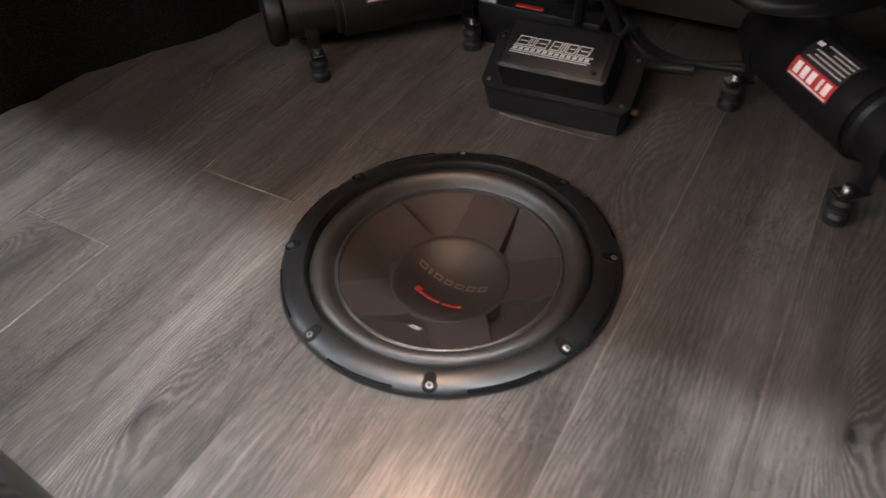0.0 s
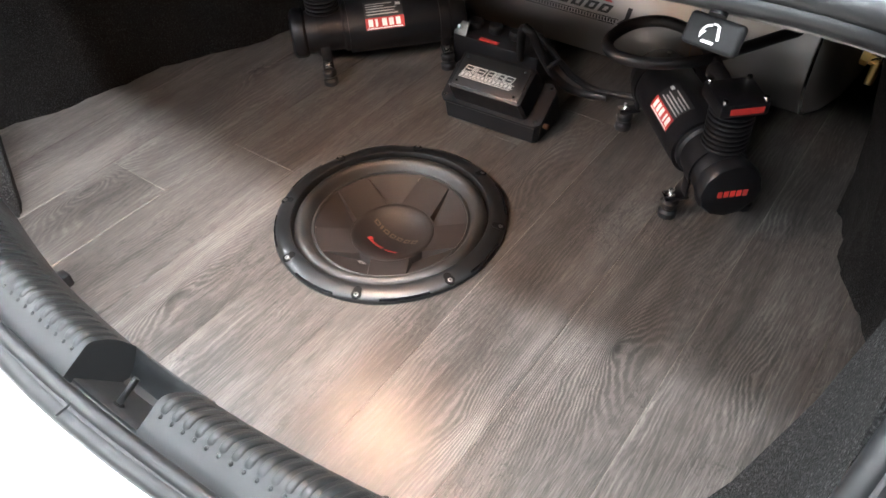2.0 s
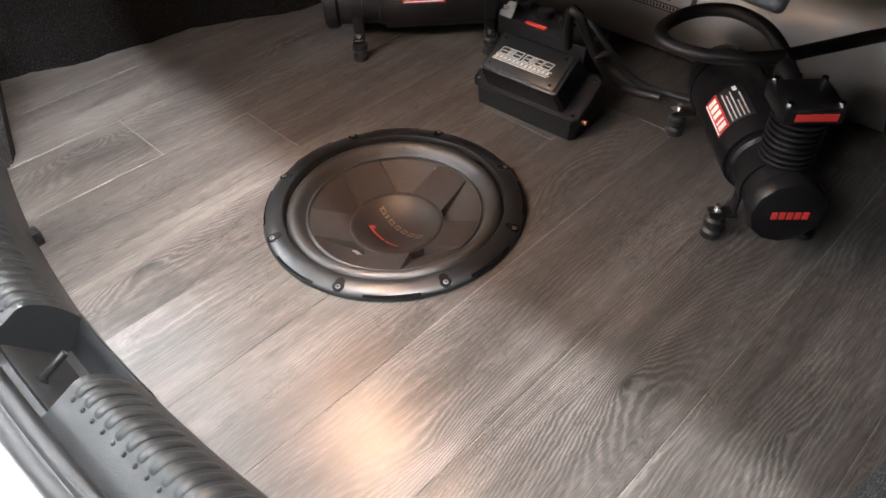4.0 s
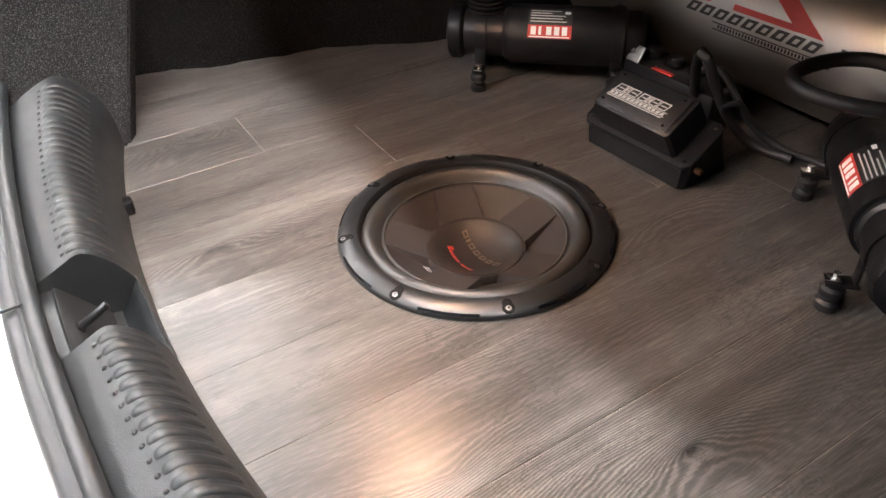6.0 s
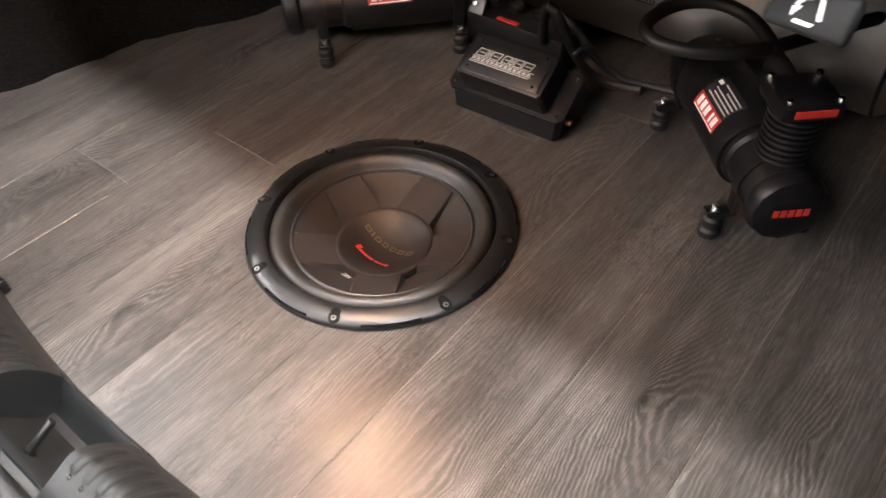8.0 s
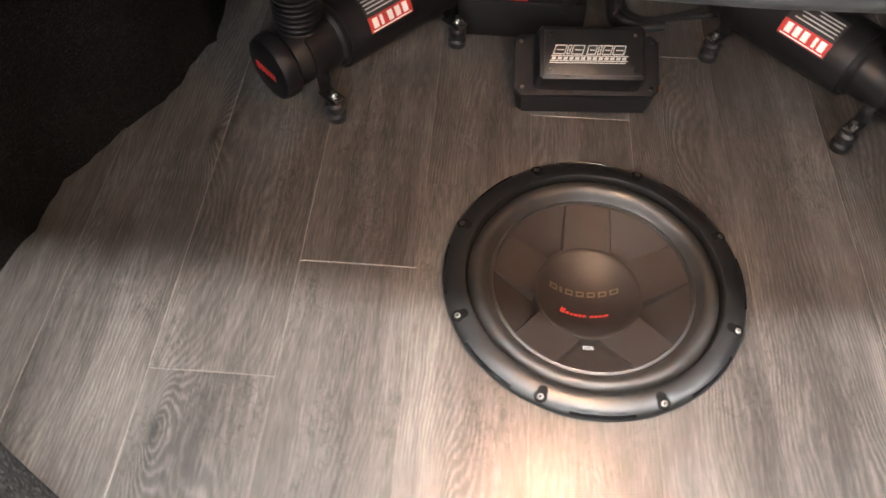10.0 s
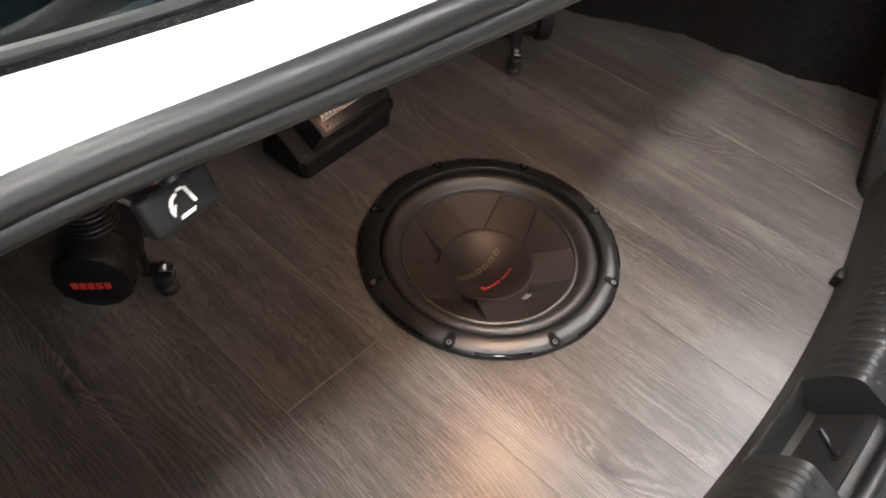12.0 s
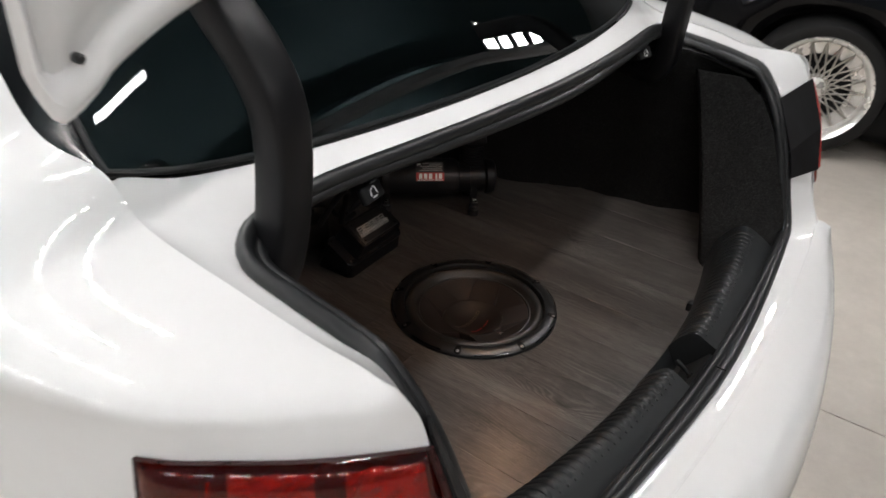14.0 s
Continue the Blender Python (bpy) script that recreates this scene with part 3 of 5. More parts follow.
        part("slot", tube(pts, 0.0019, 6, step=0.02), SLOT, t, "glossy black moulded slot")


# ---- compressors ----
AX = 0.071


def compressor(s):
    """An air compressor on a bracket with four rubber feet; s = -1 or 1 for the two mirrored ones."""
    ax, ay = 0.68, 0.733
    ox, oy = -0.372, 0.206

    def at(u, v, w):
        x, y = ox + u * ax + v * ay, oy + u * ay - v * ax
        return (-s * x, y, w)

    def along(profile, n=40, sweep=360.0, start=0.0):
        """A body turned round the long axis: (radius, place along it)."""
        bm = lathe(profile, None, n)
        for q in bm.verts:
            x, y, z = q.co
            q.co = Vector(at(z, x, AX + y))
        return bm

    def block(u0, u1, v0, v1, w0, w1, bevel=0.002):
        bm = box(u1 - u0, v1 - v0, w1 - w0, ((u0 + u1) / 2, (v0 + v1) / 2, (w0 + w1) / 2), bevel)
        for q in bm.verts:
            q.co = Vector(at(*q.co))
        return bm

    base = at(0.15, 0, 0)
    t = thing("air_compressor", "black air compressor with finned head and red label on rubber feet", "air compressor", base, "pair of compressors")
    cap = part("end_cap", along([(0, 0.0), (0.030, 0.0), (0.0375, 0.003), (0.0400, 0.008), (0.0400, 0.021), (0.0365, 0.025), (0, 0.025)], 12), ABS, t, "faceted matt black end cap")
    for i in range(5):
        v = -0.019 + i * 0.0078
        part("mark", block(-0.0007, 0.0006, v, v + 0.0058, AX - 0.0045, AX + 0.0045, 0.0), RED, cap, "red plain bar")
    part("crankcase", along([(0, 0.025), (0.033, 0.025), (0.0345, 0.030), (0.0345, 0.084), (0.038, 0.088), (0.038, 0.094), (0, 0.094)]), ANOD, t)
    part("motor", along([(0, 0.094), (0.0425, 0.094), (0.0430, 0.098), (0.0430, 0.258), (0.0415, 0.262), (0.0395, 0.264), (0.0395, 0.282), (0.034, 0.290), (0, 0.291)]), POWDER, t, "satin black motor can")
    # upright finned cylinder and its head
    for k in range(8):
        w = AX + 0.034 + k * 0.0068
        bm = lathe([(0, 0), (0.0265, 0), (0.0275, 0.001), (0.0275, 0.0022), (0.0265, 0.0032), (0, 0.0032)], None, 24)
        for q in bm.verts:
            q.co = Vector(at(0.056 + q.co.x, q.co.y - 0.004, w + q.co.z))
        part("cooling_fin", bm, ANOD, t)
    bm = lathe([(0, 0), (0.019, 0), (0.019, 0.075), (0, 0.075)], None, 20)
    for q in bm.verts:
        q.co = Vector(at(0.056 + q.co.x, q.co.y - 0.004, AX + 0.020 + q.co.z))
    part("cylinder", bm, ANOD, t)
    head = part("cylinder_head", block(0.028, 0.086, -0.034, 0.026, AX + 0.089, AX + 0.108, 0.004), ABS, t, "flat black cylinder head")
    part("mark", block(0.0270, 0.0285, -0.026, 0.014, AX + 0.0945, AX + 0.1025, 0.0), RED, head, "red plain bar")
    for u, v in ((0.034, -0.028), (0.034, 0.020), (0.080, -0.028), (0.080, 0.020)):
        p = at(u, v, AX + 0.107)
        part("bolt", rod(p, (p[0], p[1], p[2] + 0.005), 0.0034, 6), CHROME, head)
    part("air_filter", tube([at(0.082, -0.004, AX + 0.098), at(0.105, -0.006, AX + 0.100), at(0.128, -0.008, AX + 0.096), at(0.140, -0.012, AX + 0.080)], 0.0085, 12), HOSE, t)
    # printed label wrapped on the can
    def wrap(u0, u1, a0, a1, lift=0.0004):
        rows = []
        for i in range(9):
            a = radians(a0 + (a1 - a0) * i / 8)
            r = 0.0430 + lift
            rows.append([at(u, r * math.cos(a), AX + r * math.sin(a)) for u in (u0, (u0 + u1) / 2, u1)])
        return sheet(rows, thick=0.0003)

    lab = part("label", wrap(0.122, 0.185, 12, 78), INK, t, "printed label with red field and white lettering bars")
    part("label_field", wrap(0.122, 0.185, 14, 38, 0.0010), RED, lab, "red field")
    for i in range(5):
        u = 0.1265 + i * 0.0112
        part("mark", wrap(u, u + (0.0075 if i != 1 else 0.0040), 20, 35, 0.0016), WHITE, lab, "white plain bar")
    part("mark", wrap(0.124, 0.182, 15.5, 17.5, 0.0016), WHITE, lab)
    for i in range(5):
        part("mark", wrap(0.125, 0.125 + (0.052, 0.046, 0.05, 0.030, 0.044)[i], 44 + i * 6, 46 + i * 6, 0.0010), GREY, lab)
    part("mark", wrap(0.174, 0.182, 62, 68, 0.0010), WHITE, lab)
    # straps and feet
    for u in (0.052, 0.252):
        r = 0.0365 if u < 0.1 else 0.0440
        rows = []
        for i in range(17):
            a = radians(-28 + 236 * i / 16)
            rows.append([at(u + d, (r + 0.0015) * math.cos(a), AX + (r + 0.0015) * math.sin(a)) for d in (-0.008, 0.008)])
        part("strap", sheet(rows, thick=0.0018), ANOD, t, "black steel strap")
        part("strap_screw", rod(at(u, 0, AX + r), at(u, 0, AX + r + 0.006), 0.0035, 8), CHROME, t)
        for v in (-1, 1):
            leg = part("foot_bracket", block(u - 0.009, u + 0.009, min(v * 0.030, v * 0.061), max(v * 0.030, v * 0.061), 0.030, 0.0335, 0.001), ANOD, t)
            part("upright", block(u - 0.008, u + 0.008, v * 0.034 - 0.0015, v * 0.034 + 0.0015, 0.030, AX - 0.010, 0.0008), ANOD, leg)
            bm = lathe([(0, 0), (0.0120, 0), (0.0125, 0.002), (0.0120, 0.008), (0.0085, 0.011), (0.0085, 0.014), (0.0115, 0.017), (0.0118, 0.024), (0.0085, 0.027), (0.0085, 0.030), (0, 0.030)], None, 20)
            for q in bm.verts:
                q.co = Vector(at(u + q.co.x, v * 0.051 + q.co.y, q.co.z))
            part("rubber_foot", bm, HOSE, leg, "ribbed rubber foot")
            part("clip", block(u - 0.006, u + 0.006, min(v * 0.047, v * 0.062), max(v * 0.047, v * 0.062), 0.0342, 0.0362, 0.0006), CHROME, leg, "bright steel clip")
            p = at(u, v * 0.051, 0.036)
            part("bolt", rod(p, (p[0], p[1], p[2] + 0.006), 0.0038, 6), CHROME if v > 0 else ANOD, leg)
    return t


# ---- controller box, manifold, tank, hoses ----
def controller():
    t = thing("control_box", "black plastic control box with printed lid plate, tilted on the floor", "control box", (-0.004, 0.275, 0))
    lean = radians(31)
    seat = Matrix.Translation((-0.0040, 0.2520, 0)) @ Matrix.Rotation(radians(3.4), 4, "Z") @ Matrix.Rotation(lean, 4, "X") @ Matrix.Translation((0.0, -0.226, 0))

    def put(name, bm, material, parent, label="", smooth=True):
        bmesh.ops.transform(bm, matrix=seat, verts=bm.verts)
        return part(name, bm, material, parent, label, smooth)

    # flared tray
    def ring(x, y0, y1, z, c):
        return [(-x + c, y0, z), (x - c, y0, z), (x, y0 + c, z), (x, y1 - c, z), (x - c, y1, z), (-x + c, y1, z), (-x, y1 - c, z), (-x, y0 + c, z)]

    # its wedge-shaped foot stands on the planks
    def foot(x, y0, y1, z, c):
        return [(px, py, z - (py - 0.226) * math.tan(lean)) for px, py, _ in ring(x, y0, y1, 0.0, c)]

    bm = sheet([foot(0.079, 0.218, 0.292, 0.0, 0.006), foot(0.080, 0.2175, 0.293, 0.003, 0.006), ring(0.0845, 0.2300, 0.302, 0.030, 0.008), ring(0.0860, 0.2290, 0.303, 0.032, 0.008), ring(0.0860, 0.2290, 0.303, 0.0355, 0.008), ring(0.0848, 0.2300, 0.302, 0.037, 0.008), ring(0.056, 0.242, 0.294, 0.037, 0.006)], closed=True)
    put("tray", bm, ABS, t, "flared lower tray")
    bm = sheet([ring(0.0625, 0.2360, 0.3010, 0.036, 0.004), ring(0.0615, 0.2366, 0.3000, 0.070, 0.004), ring(0.0600, 0.2378, 0.2988, 0.0750, 0.004), ring(0.0575, 0.2402, 0.2962, 0.0765, 0.004)], closed=True)
    bmesh.ops.contextual_create(bm, geom=[e for e in bm.edges if e.is_boundary and all(v.co.z > 0.076 for v in e.verts)])
    put("housing", bm, ABS, t, "raised upper housing")
    plate = put("lid_plate", box(0.110, 0.0525, 0.002, (0.0, 0.2680, 0.0772), 0.0006), GLOSS, t, "black plate with silver bars")
    z = 0.0786

    def bar(x, y, w, h, material, slant=0.30):
        put("mark", prism([(x, y), (x + w, y), (x + w + slant * h, y + h), (x + slant * h, y + h)], z - 0.0004, z), material, plate, smooth=False)

    # outlined slanted bars: a rim of four thin strips each
    for x, w in [(-0.046, 0.0135), (-0.0312, 0.0040), (-0.0258, 0.0135), (-0.0085, 0.0105), (0.0034, 0.0040), (0.0088, 0.0105), (0.0206, 0.0135)]:
        for dx, up, ww, hh in ((0, 0, w, 0.0010), (0, 0.0100, w, 0.0010), (0, 0.001, 0.0010, 0.009), (w - 0.0010, 0.001, 0.0010, 0.009), (0.003, 0.0048, w - 0.005, 0.0010)):
            bar(x + dx + 0.30 * up, 0.2652 + up, ww, hh, GREY)
    bar(-0.0480, 0.2632, 0.088, 0.0009, GREY)
    bar(-0.0495, 0.2575, 0.088, 0.0009, GREY)
    for i in range(13):
        bar(-0.0475 + i * 0.0066, 0.2592, 0.0046, 0.0032, GREY)
    bar(-0.0500, 0.2552, 0.086, 0.0010, GREY)
    for x, y in ((-0.048, 0.2475), (0.047, 0.2475), (-0.048, 0.2880), (0.047, 0.2880)):
        put("screw", rod((x, y, 0.0780), (x, y, 0.0796), 0.0018, 10), CHROME, plate)
    for x, y in ((-0.0765, 0.2385), (0.0765, 0.2385), (-0.0775, 0.294), (0.0775, 0.294)):
        put("lug_screw", rod((x, y, 0.036), (x, y, 0.0390), 0.0026, 10), CHROME, t)
    put("port", rod((0.0835, 0.2440, 0.020), (0.0920, 0.2440, 0.020), 0.0042, 14, 0.001), COPPER, t, "small copper-coloured port")


def manifold():
    t = thing("valve_manifold", "black valve manifold with red bar behind the control box", "valve block", (-0.07, 0.40, 0))
    part("body", box(0.165, 0.060, 0.058, (-0.082, 0.402, 0.029), 0.006), ANOD, t)
    for i in range(4):
        x = -0.142 + i * 0.040
        part("solenoid", rod((x, 0.412, 0.056), (x, 0.412, 0.070), 0.0130, 20, 0.003), ABS, t)
    part("mark", box(0.036, 0.008, 0.0016, (-0.094, 0.3780, 0.0590), 0.0004), RED, t, "red plain bar")
    tab = part("mounting_tab", box(0.024, 0.003, 0.024, (-0.150, 0.3810, 0.066), 0.001, Euler((-0.6, 0, 0)).to_matrix()), ZINC, t, "bent steel tab")
    part("bolt", rod((-0.150, 0.3795, 0.068), (-0.150, 0.3735, 0.072), 0.0038, 8), CHROME, tab)


def tank():
    y, z, r, x1 = 0.542, 0.121, 0.108, 0.385
    t = thing("air_tank", "long brushed aluminium air tank with dark and red graphics", "air tank", (0, y, 0))
    prof = [(0, -x1 - 0.045), (0.035, -x1 - 0.042), (0.070, -x1 - 0.030), (0.095, -x1 - 0.012), (0.106, -x1 + 0.004), (r, -x1 + 0.012), (r, x1 - 0.012), (0.106, x1 - 0.004), (0.095, x1 + 0.012), (0.070, x1 + 0.030), (0.035, x1 + 0.042), (0, x1 + 0.045)]
    m = Matrix.Translation((0, y, z)) @ Matrix.Rotation(radians(90), 4, "Y")
    part("shell", lathe(prof, m, 72), TANK, t, "brushed aluminium shell")
    for x in (-x1 + 0.008, x1 - 0.008):
        part("weld_seam", lathe([(r - 0.001, -0.003), (r + 0.0016, 0), (r - 0.001, 0.003)], Matrix.Translation((x, 0, 0)) @ m, 72), CHROME, t)
    part("seam", lathe([(r - 0.001, -0.0012), (r + 0.0006, 0), (r - 0.001, 0.0012)], Matrix.Translation((0.215, 0, 0)) @ m, 72), BRASS, t)
    for x in (-0.27, 0.27):
        part("saddle", box(0.05, 0.15, 0.03, (x, y, 0.0152), 0.003), ANOD, t)
    # graphics laid on the rear side: angle up from the horizontal
    def wrap(x0, x1_, a0, a1, lift=0.0006, slant=0.0):
        rows = []
        for i in range(5):
            a = radians(a0 + (a1 - a0) * i / 4)
            sx = slant * i / 4
            rows.append([(x + sx, y - (r + lift) * math.cos(a), z + (r + lift) * math.sin(a)) for x in (x0, (x0 + x1_) / 2, x1_)])
        return sheet(rows, thick=0.0003)

    logo = part("graphic", wrap(-0.064, 0.100, -1.8, 1.2, 0.0006), GREY, t, "pale printed strip with fine dark bars")
    for i in range(9):
        x = -0.120 + i * 0.0230
        for dx, w, a0, a1 in ((0.0, 0.0175, 9.7, 11.6), (0.0, 0.0175, 4.6, 6.2), (0.0, 0.0060, 6.0, 9.9), (0.0125, 0.0050, 6.0, 9.9)):
            part("mark", wrap(x + dx + (a0 - 4.6) * 0.0012, x + dx + w + (a0 - 4.6) * 0.0012, a0, a1, 0.0010, (a1 - a0) * 0.0012), INK, logo, "black slanted bar")
    part("mark", wrap(-0.070, 0.094, -3.2, -2.4, 0.0010), INK, logo)
    part("mark", wrap(-0.072, 0.100, 1.4, 2.2, 0.0010), INK, logo)
    for i in range(32):
        x = -0.062 + i * 0.0050
        part("mark", wrap(x, x + 0.0028, -1.6, 0.9, 0.0010), INK, logo)
    part("mark", wrap(0.098, 0.104, -2, 4, 0.0010, 0.012), INK, logo)
    part("mark", wrap(0.110, 0.117, 4, 13, 0.0010, 0.003), INK, logo)
    part("emblem", wrap(-0.114, -0.086, 13.6, 46, 0.0008, 0.075), RED, t, "red slanted emblem bar")
    part("emblem", wrap(0.052, 0.088, 13.6, 46, 0.0008, -0.095), RED, t, "red slanted emblem bar")
    part("emblem", wrap(-0.046, 0.052, 13.4, 17.5, 0.0009, 0.0), RED, t, "red emblem bar")
    f = part("fitting", rod((x1 + 0.030, y - 0.035, z + 0.01), (x1 + 0.062, y - 0.040, z + 0.006), 0.008, 6), BRASS, t, "brass pipe fitting")
    part("nut", rod((x1 + 0.040, y - 0.037, z + 0.008), (x1 + 0.050, y - 0.038, z + 0.007), 0.0115, 6), BRASS, f)
    part("elbow", rod((x1 + 0.060, y - 0.040, z + 0.006), (x1 + 0.060, y - 0.046, z - 0.025), 0.0065, 10), BRASS, f)


def hoses():
    t = thing("air_hose", "thick black air hose coiled in one loop over the compressor", "hose", (0.3, 0.33, 0))
    part("hose", tube([(0.42, 0.53, 0.135), (0.385, 0.500, 0.165), (0.345, 0.445, 0.168), (0.300, 0.385, 0.160), (0.262, 0.325, 0.158), (0.215, 0.285, 0.160), (0.170, 0.276, 0.162), (0.146, 0.302, 0.164), (0.155, 0.350, 0.168), (0.190, 0.374, 0.172), (0.235, 0.368, 0.170), (0.272, 0.345, 0.160), (0.300, 0.325, 0.140)], 0.0078, 14, step=0.008), HOSE, t)
    part("end_nut", rod((0.388, 0.503, 0.164), (0.404, 0.518, 0.150), 0.0105, 6), BRASS, t, "brass end nut")
    part("end_nut", rod((0.294, 0.330, 0.146), (0.304, 0.322, 0.134), 0.0105, 6), ANOD, t, "black end nut")
    t = thing("wiring_loom", "bundle of black cables arching from the valve manifold to the floor", "cable", (0.03, 0.40, 0))
    for pts, r in (([(-0.030, 0.372, 0.050), (-0.014, 0.345, 0.105), (0.002, 0.328, 0.132), (0.012, 0.330, 0.126), (0.020, 0.345, 0.090), (0.034, 0.370, 0.040), (0.060, 0.392, 0.010), (0.110, 0.405, 0.008)], 0.0065),
                   ([(-0.060, 0.410, 0.064), (-0.020, 0.400, 0.082), (0.014, 0.390, 0.070), (0.045, 0.395, 0.036), (0.090, 0.412, 0.010), (0.160, 0.440, 0.008)], 0.0050),
                   ([(0.030, 0.352, 0.060), (0.040, 0.372, 0.066), (0.055, 0.392, 0.036), (0.095, 0.415, 0.010), (0.200, 0.440, 0.007)], 0.0042)):
        part("cable", tube(pts, r, 10), HOSE, t)


def pull_tag(s):
    t = thing("release_handle", "black seat release handle with white pictogram under the shelf lip", "handle", (s * 0.390, -0.089, 0.418), "pair of release handles")
    turn = Euler((radians(62), 0, radians(-s * 8))).to_matrix()
    grip = part("grip", box(0.038, 0.021, 0.010, (s * 0.390, -0.089, 0.4185), 0.0032, turn, 3), TAGGRIP, t)
    part("stem", rod((s * 0.390, -0.091, 0.432), (s * 0.390, -0.083, 0.441), 0.006, 10), ABS, t)
    # pictogram of a folding seat: plain shapes on the face
    m = Matrix.Translation((s * 0.390, -0.089, 0.418)) @ turn.to_4x4()
    def glyph(outline):
        part("mark", prism([(x * 0.74, y * 0.74) for x, y in outline], 0.0049, 0.0056, m=m), WHITE, grip, "white pictogram stroke", smooth=False)
    glyph([(-0.007, -0.0085), (0.004, -0.0085), (0.0055, -0.0062), (-0.006, -0.0062)])
    glyph([(0.0062, -0.004), (0.0085, -0.0035), (0.0055, 0.008), (0.0032, 0.008)])
    glyph([(-0.001, 0.0075), (0.0034, 0.0075), (0.0034, 0.0092), (-0.001, 0.0092)])
    pts = [(0.009 * math.cos(a) - 0.001, 0.009 * math.sin(a) - 0.001) for a in [radians(95 + 12 * i) for i in range(7)]]
    glyph(pts + [(0.0070 * math.cos(a) - 0.001, 0.0070 * math.sin(a) - 0.001) for a in [radians(95 + 12 * i) for i in range(6, -1, -1)]])
    glyph([(-0.0105, 0.000), (-0.005, 0.0015), (-0.0095, -0.0055)])

# ---- the white car ----
# half of the opening's seal line, from the middle of the shelf round to the middle of the sill
SEAL_LINE = [(0.0, -0.125, 0.450), (0.15, -0.118, 0.450), (0.30, -0.101, 0.449), (0.41, -0.083, 0.446), (0.469, -0.074, 0.441), (0.513, -0.066, 0.432), (0.548, -0.072, 0.422), (0.572, -0.103, 0.412), (0.576, -0.165, 0.403), (0.574, -0.227, 0.392), (0.573, -0.268, 0.377), (0.565, -0.315, 0.316), (0.557, -0.350, 0.237), (0.550, -0.380, 0.147), (0.530, -0.401, 0.094), (0.47, -0.410, 0.090), (0.36, -0.422, 0.090), (0.17, -0.437, 0.090), (0.0, -0.443, 0.090)]
# the body's edge round it, point for point
FOLD_LINE = [(0.0, -0.055, 0.459), (0.15, -0.050, 0.459), (0.30, -0.034, 0.459), (0.42, -0.014, 0.460), (0.50, 0.003, 0.462), (0.566, 0.022, 0.466), (0.622, 0.048, 0.474), (0.630, -0.011, 0.446), (0.628, -0.145, 0.428), (0.621, -0.222, 0.414), (0.626, -0.312, 0.416), (0.618, -0.352, 0.365), (0.616, -0.386, 0.285), (0.610, -0.414, 0.170), (0.596, -0.450, 0.094), (0.49, -0.465, 0.083), (0.36, -0.476, 0.082), (0.17, -0.487, 0.082), (0.0, -0.492, 0.082)]


def left_side(points):
    return [(-x, y, z) for x, y, z in points]


def spaced(points, n):
    """n + 1 points at even steps along a line of many points."""
    run = [0.0]
    for p, q in zip(points, points[1:]):
        run.append(run[-1] + (q - p).length)
    steps = [run[-1] * i / n for i in range(n + 1)]
    return [Vector([float(np.interp(d, run, [p[k] for p in points])) for k in range(3)]) for d in steps]


def lerp(a, b, u):
    return tuple(p + (q - p) * u for p, q in zip(a, b))


def stations():
    """Sections of the right rear quarter, from the lamp's inner edge round the corner and forward: top edge, crease, and four heights."""
    return [
        [(0.626, -0.324, 0.414), (0.623, -0.338, 0.402), (0.617, -0.353, 0.365), (0.618, -0.408, 0.200), (0.620, -0.444, 0.060), (0.620, -0.492, -0.060), (0.60, -0.525, -0.300)],
        [(0.625, -0.284, 0.416), (0.657, -0.293, 0.402), (0.675, -0.297, 0.362), (0.694, -0.343, 0.200), (0.708, -0.380, 0.060), (0.714, -0.424, -0.060), (0.70, -0.446, -0.300)],
        [(0.622, -0.222, 0.414), (0.707, -0.232, 0.401), (0.724, -0.239, 0.360), (0.746, -0.277, 0.200), (0.769, -0.298, 0.060), (0.778, -0.324, -0.060), (0.77, -0.336, -0.300)],
        [(0.628, -0.145, 0.428), (0.751, -0.172, 0.407), (0.768, -0.177, 0.360), (0.793, -0.197, 0.200), (0.815, -0.209, 0.060), (0.823, -0.221, -0.060), (0.81, -0.228, -0.300)],
        [(0.630, -0.011, 0.446), (0.790, -0.055, 0.418), (0.813, -0.056, 0.360), (0.836, -0.062, 0.200), (0.848, -0.068, 0.060), (0.852, -0.074, -0.060), (0.84, -0.075, -0.300)],
        [(0.624, 0.058, 0.480), (0.808, 0.100, 0.431), (0.840, 0.100, 0.360), (0.856, 0.100, 0.200), (0.862, 0.100, 0.060), (0.862, 0.100, -0.060), (0.85, 0.100, -0.240)],
        [(0.634, 0.160, 0.500), (0.812, 0.185, 0.437), (0.846, 0.185, 0.362), (0.862, 0.185, 0.200), (0.867, 0.185, 0.060), (0.867, 0.185, -0.060), (0.855, 0.185, -0.200)],
        [(0.622, 0.280, 0.598), (0.820, 0.330, 0.445), (0.858, 0.330, 0.365), (0.872, 0.330, 0.200), (0.876, 0.330, 0.060), (0.876, 0.330, -0.060), (0.86, 0.330, -0.130)],
        [(0.578, 0.620, 0.765), (0.826, 0.640, 0.452), (0.866, 0.640, 0.365), (0.880, 0.640, 0.200), (0.882, 0.640, 0.060), (0.882, 0.640, -0.060), (0.87, 0.640, -0.130)],
        [(0.540, 1.000, 0.890), (0.828, 1.020, 0.455), (0.868, 1.020, 0.365), (0.882, 1.020, 0.200), (0.884, 1.020, 0.060), (0.884, 1.020, -0.060), (0.87, 1.020, -0.300)],
    ]


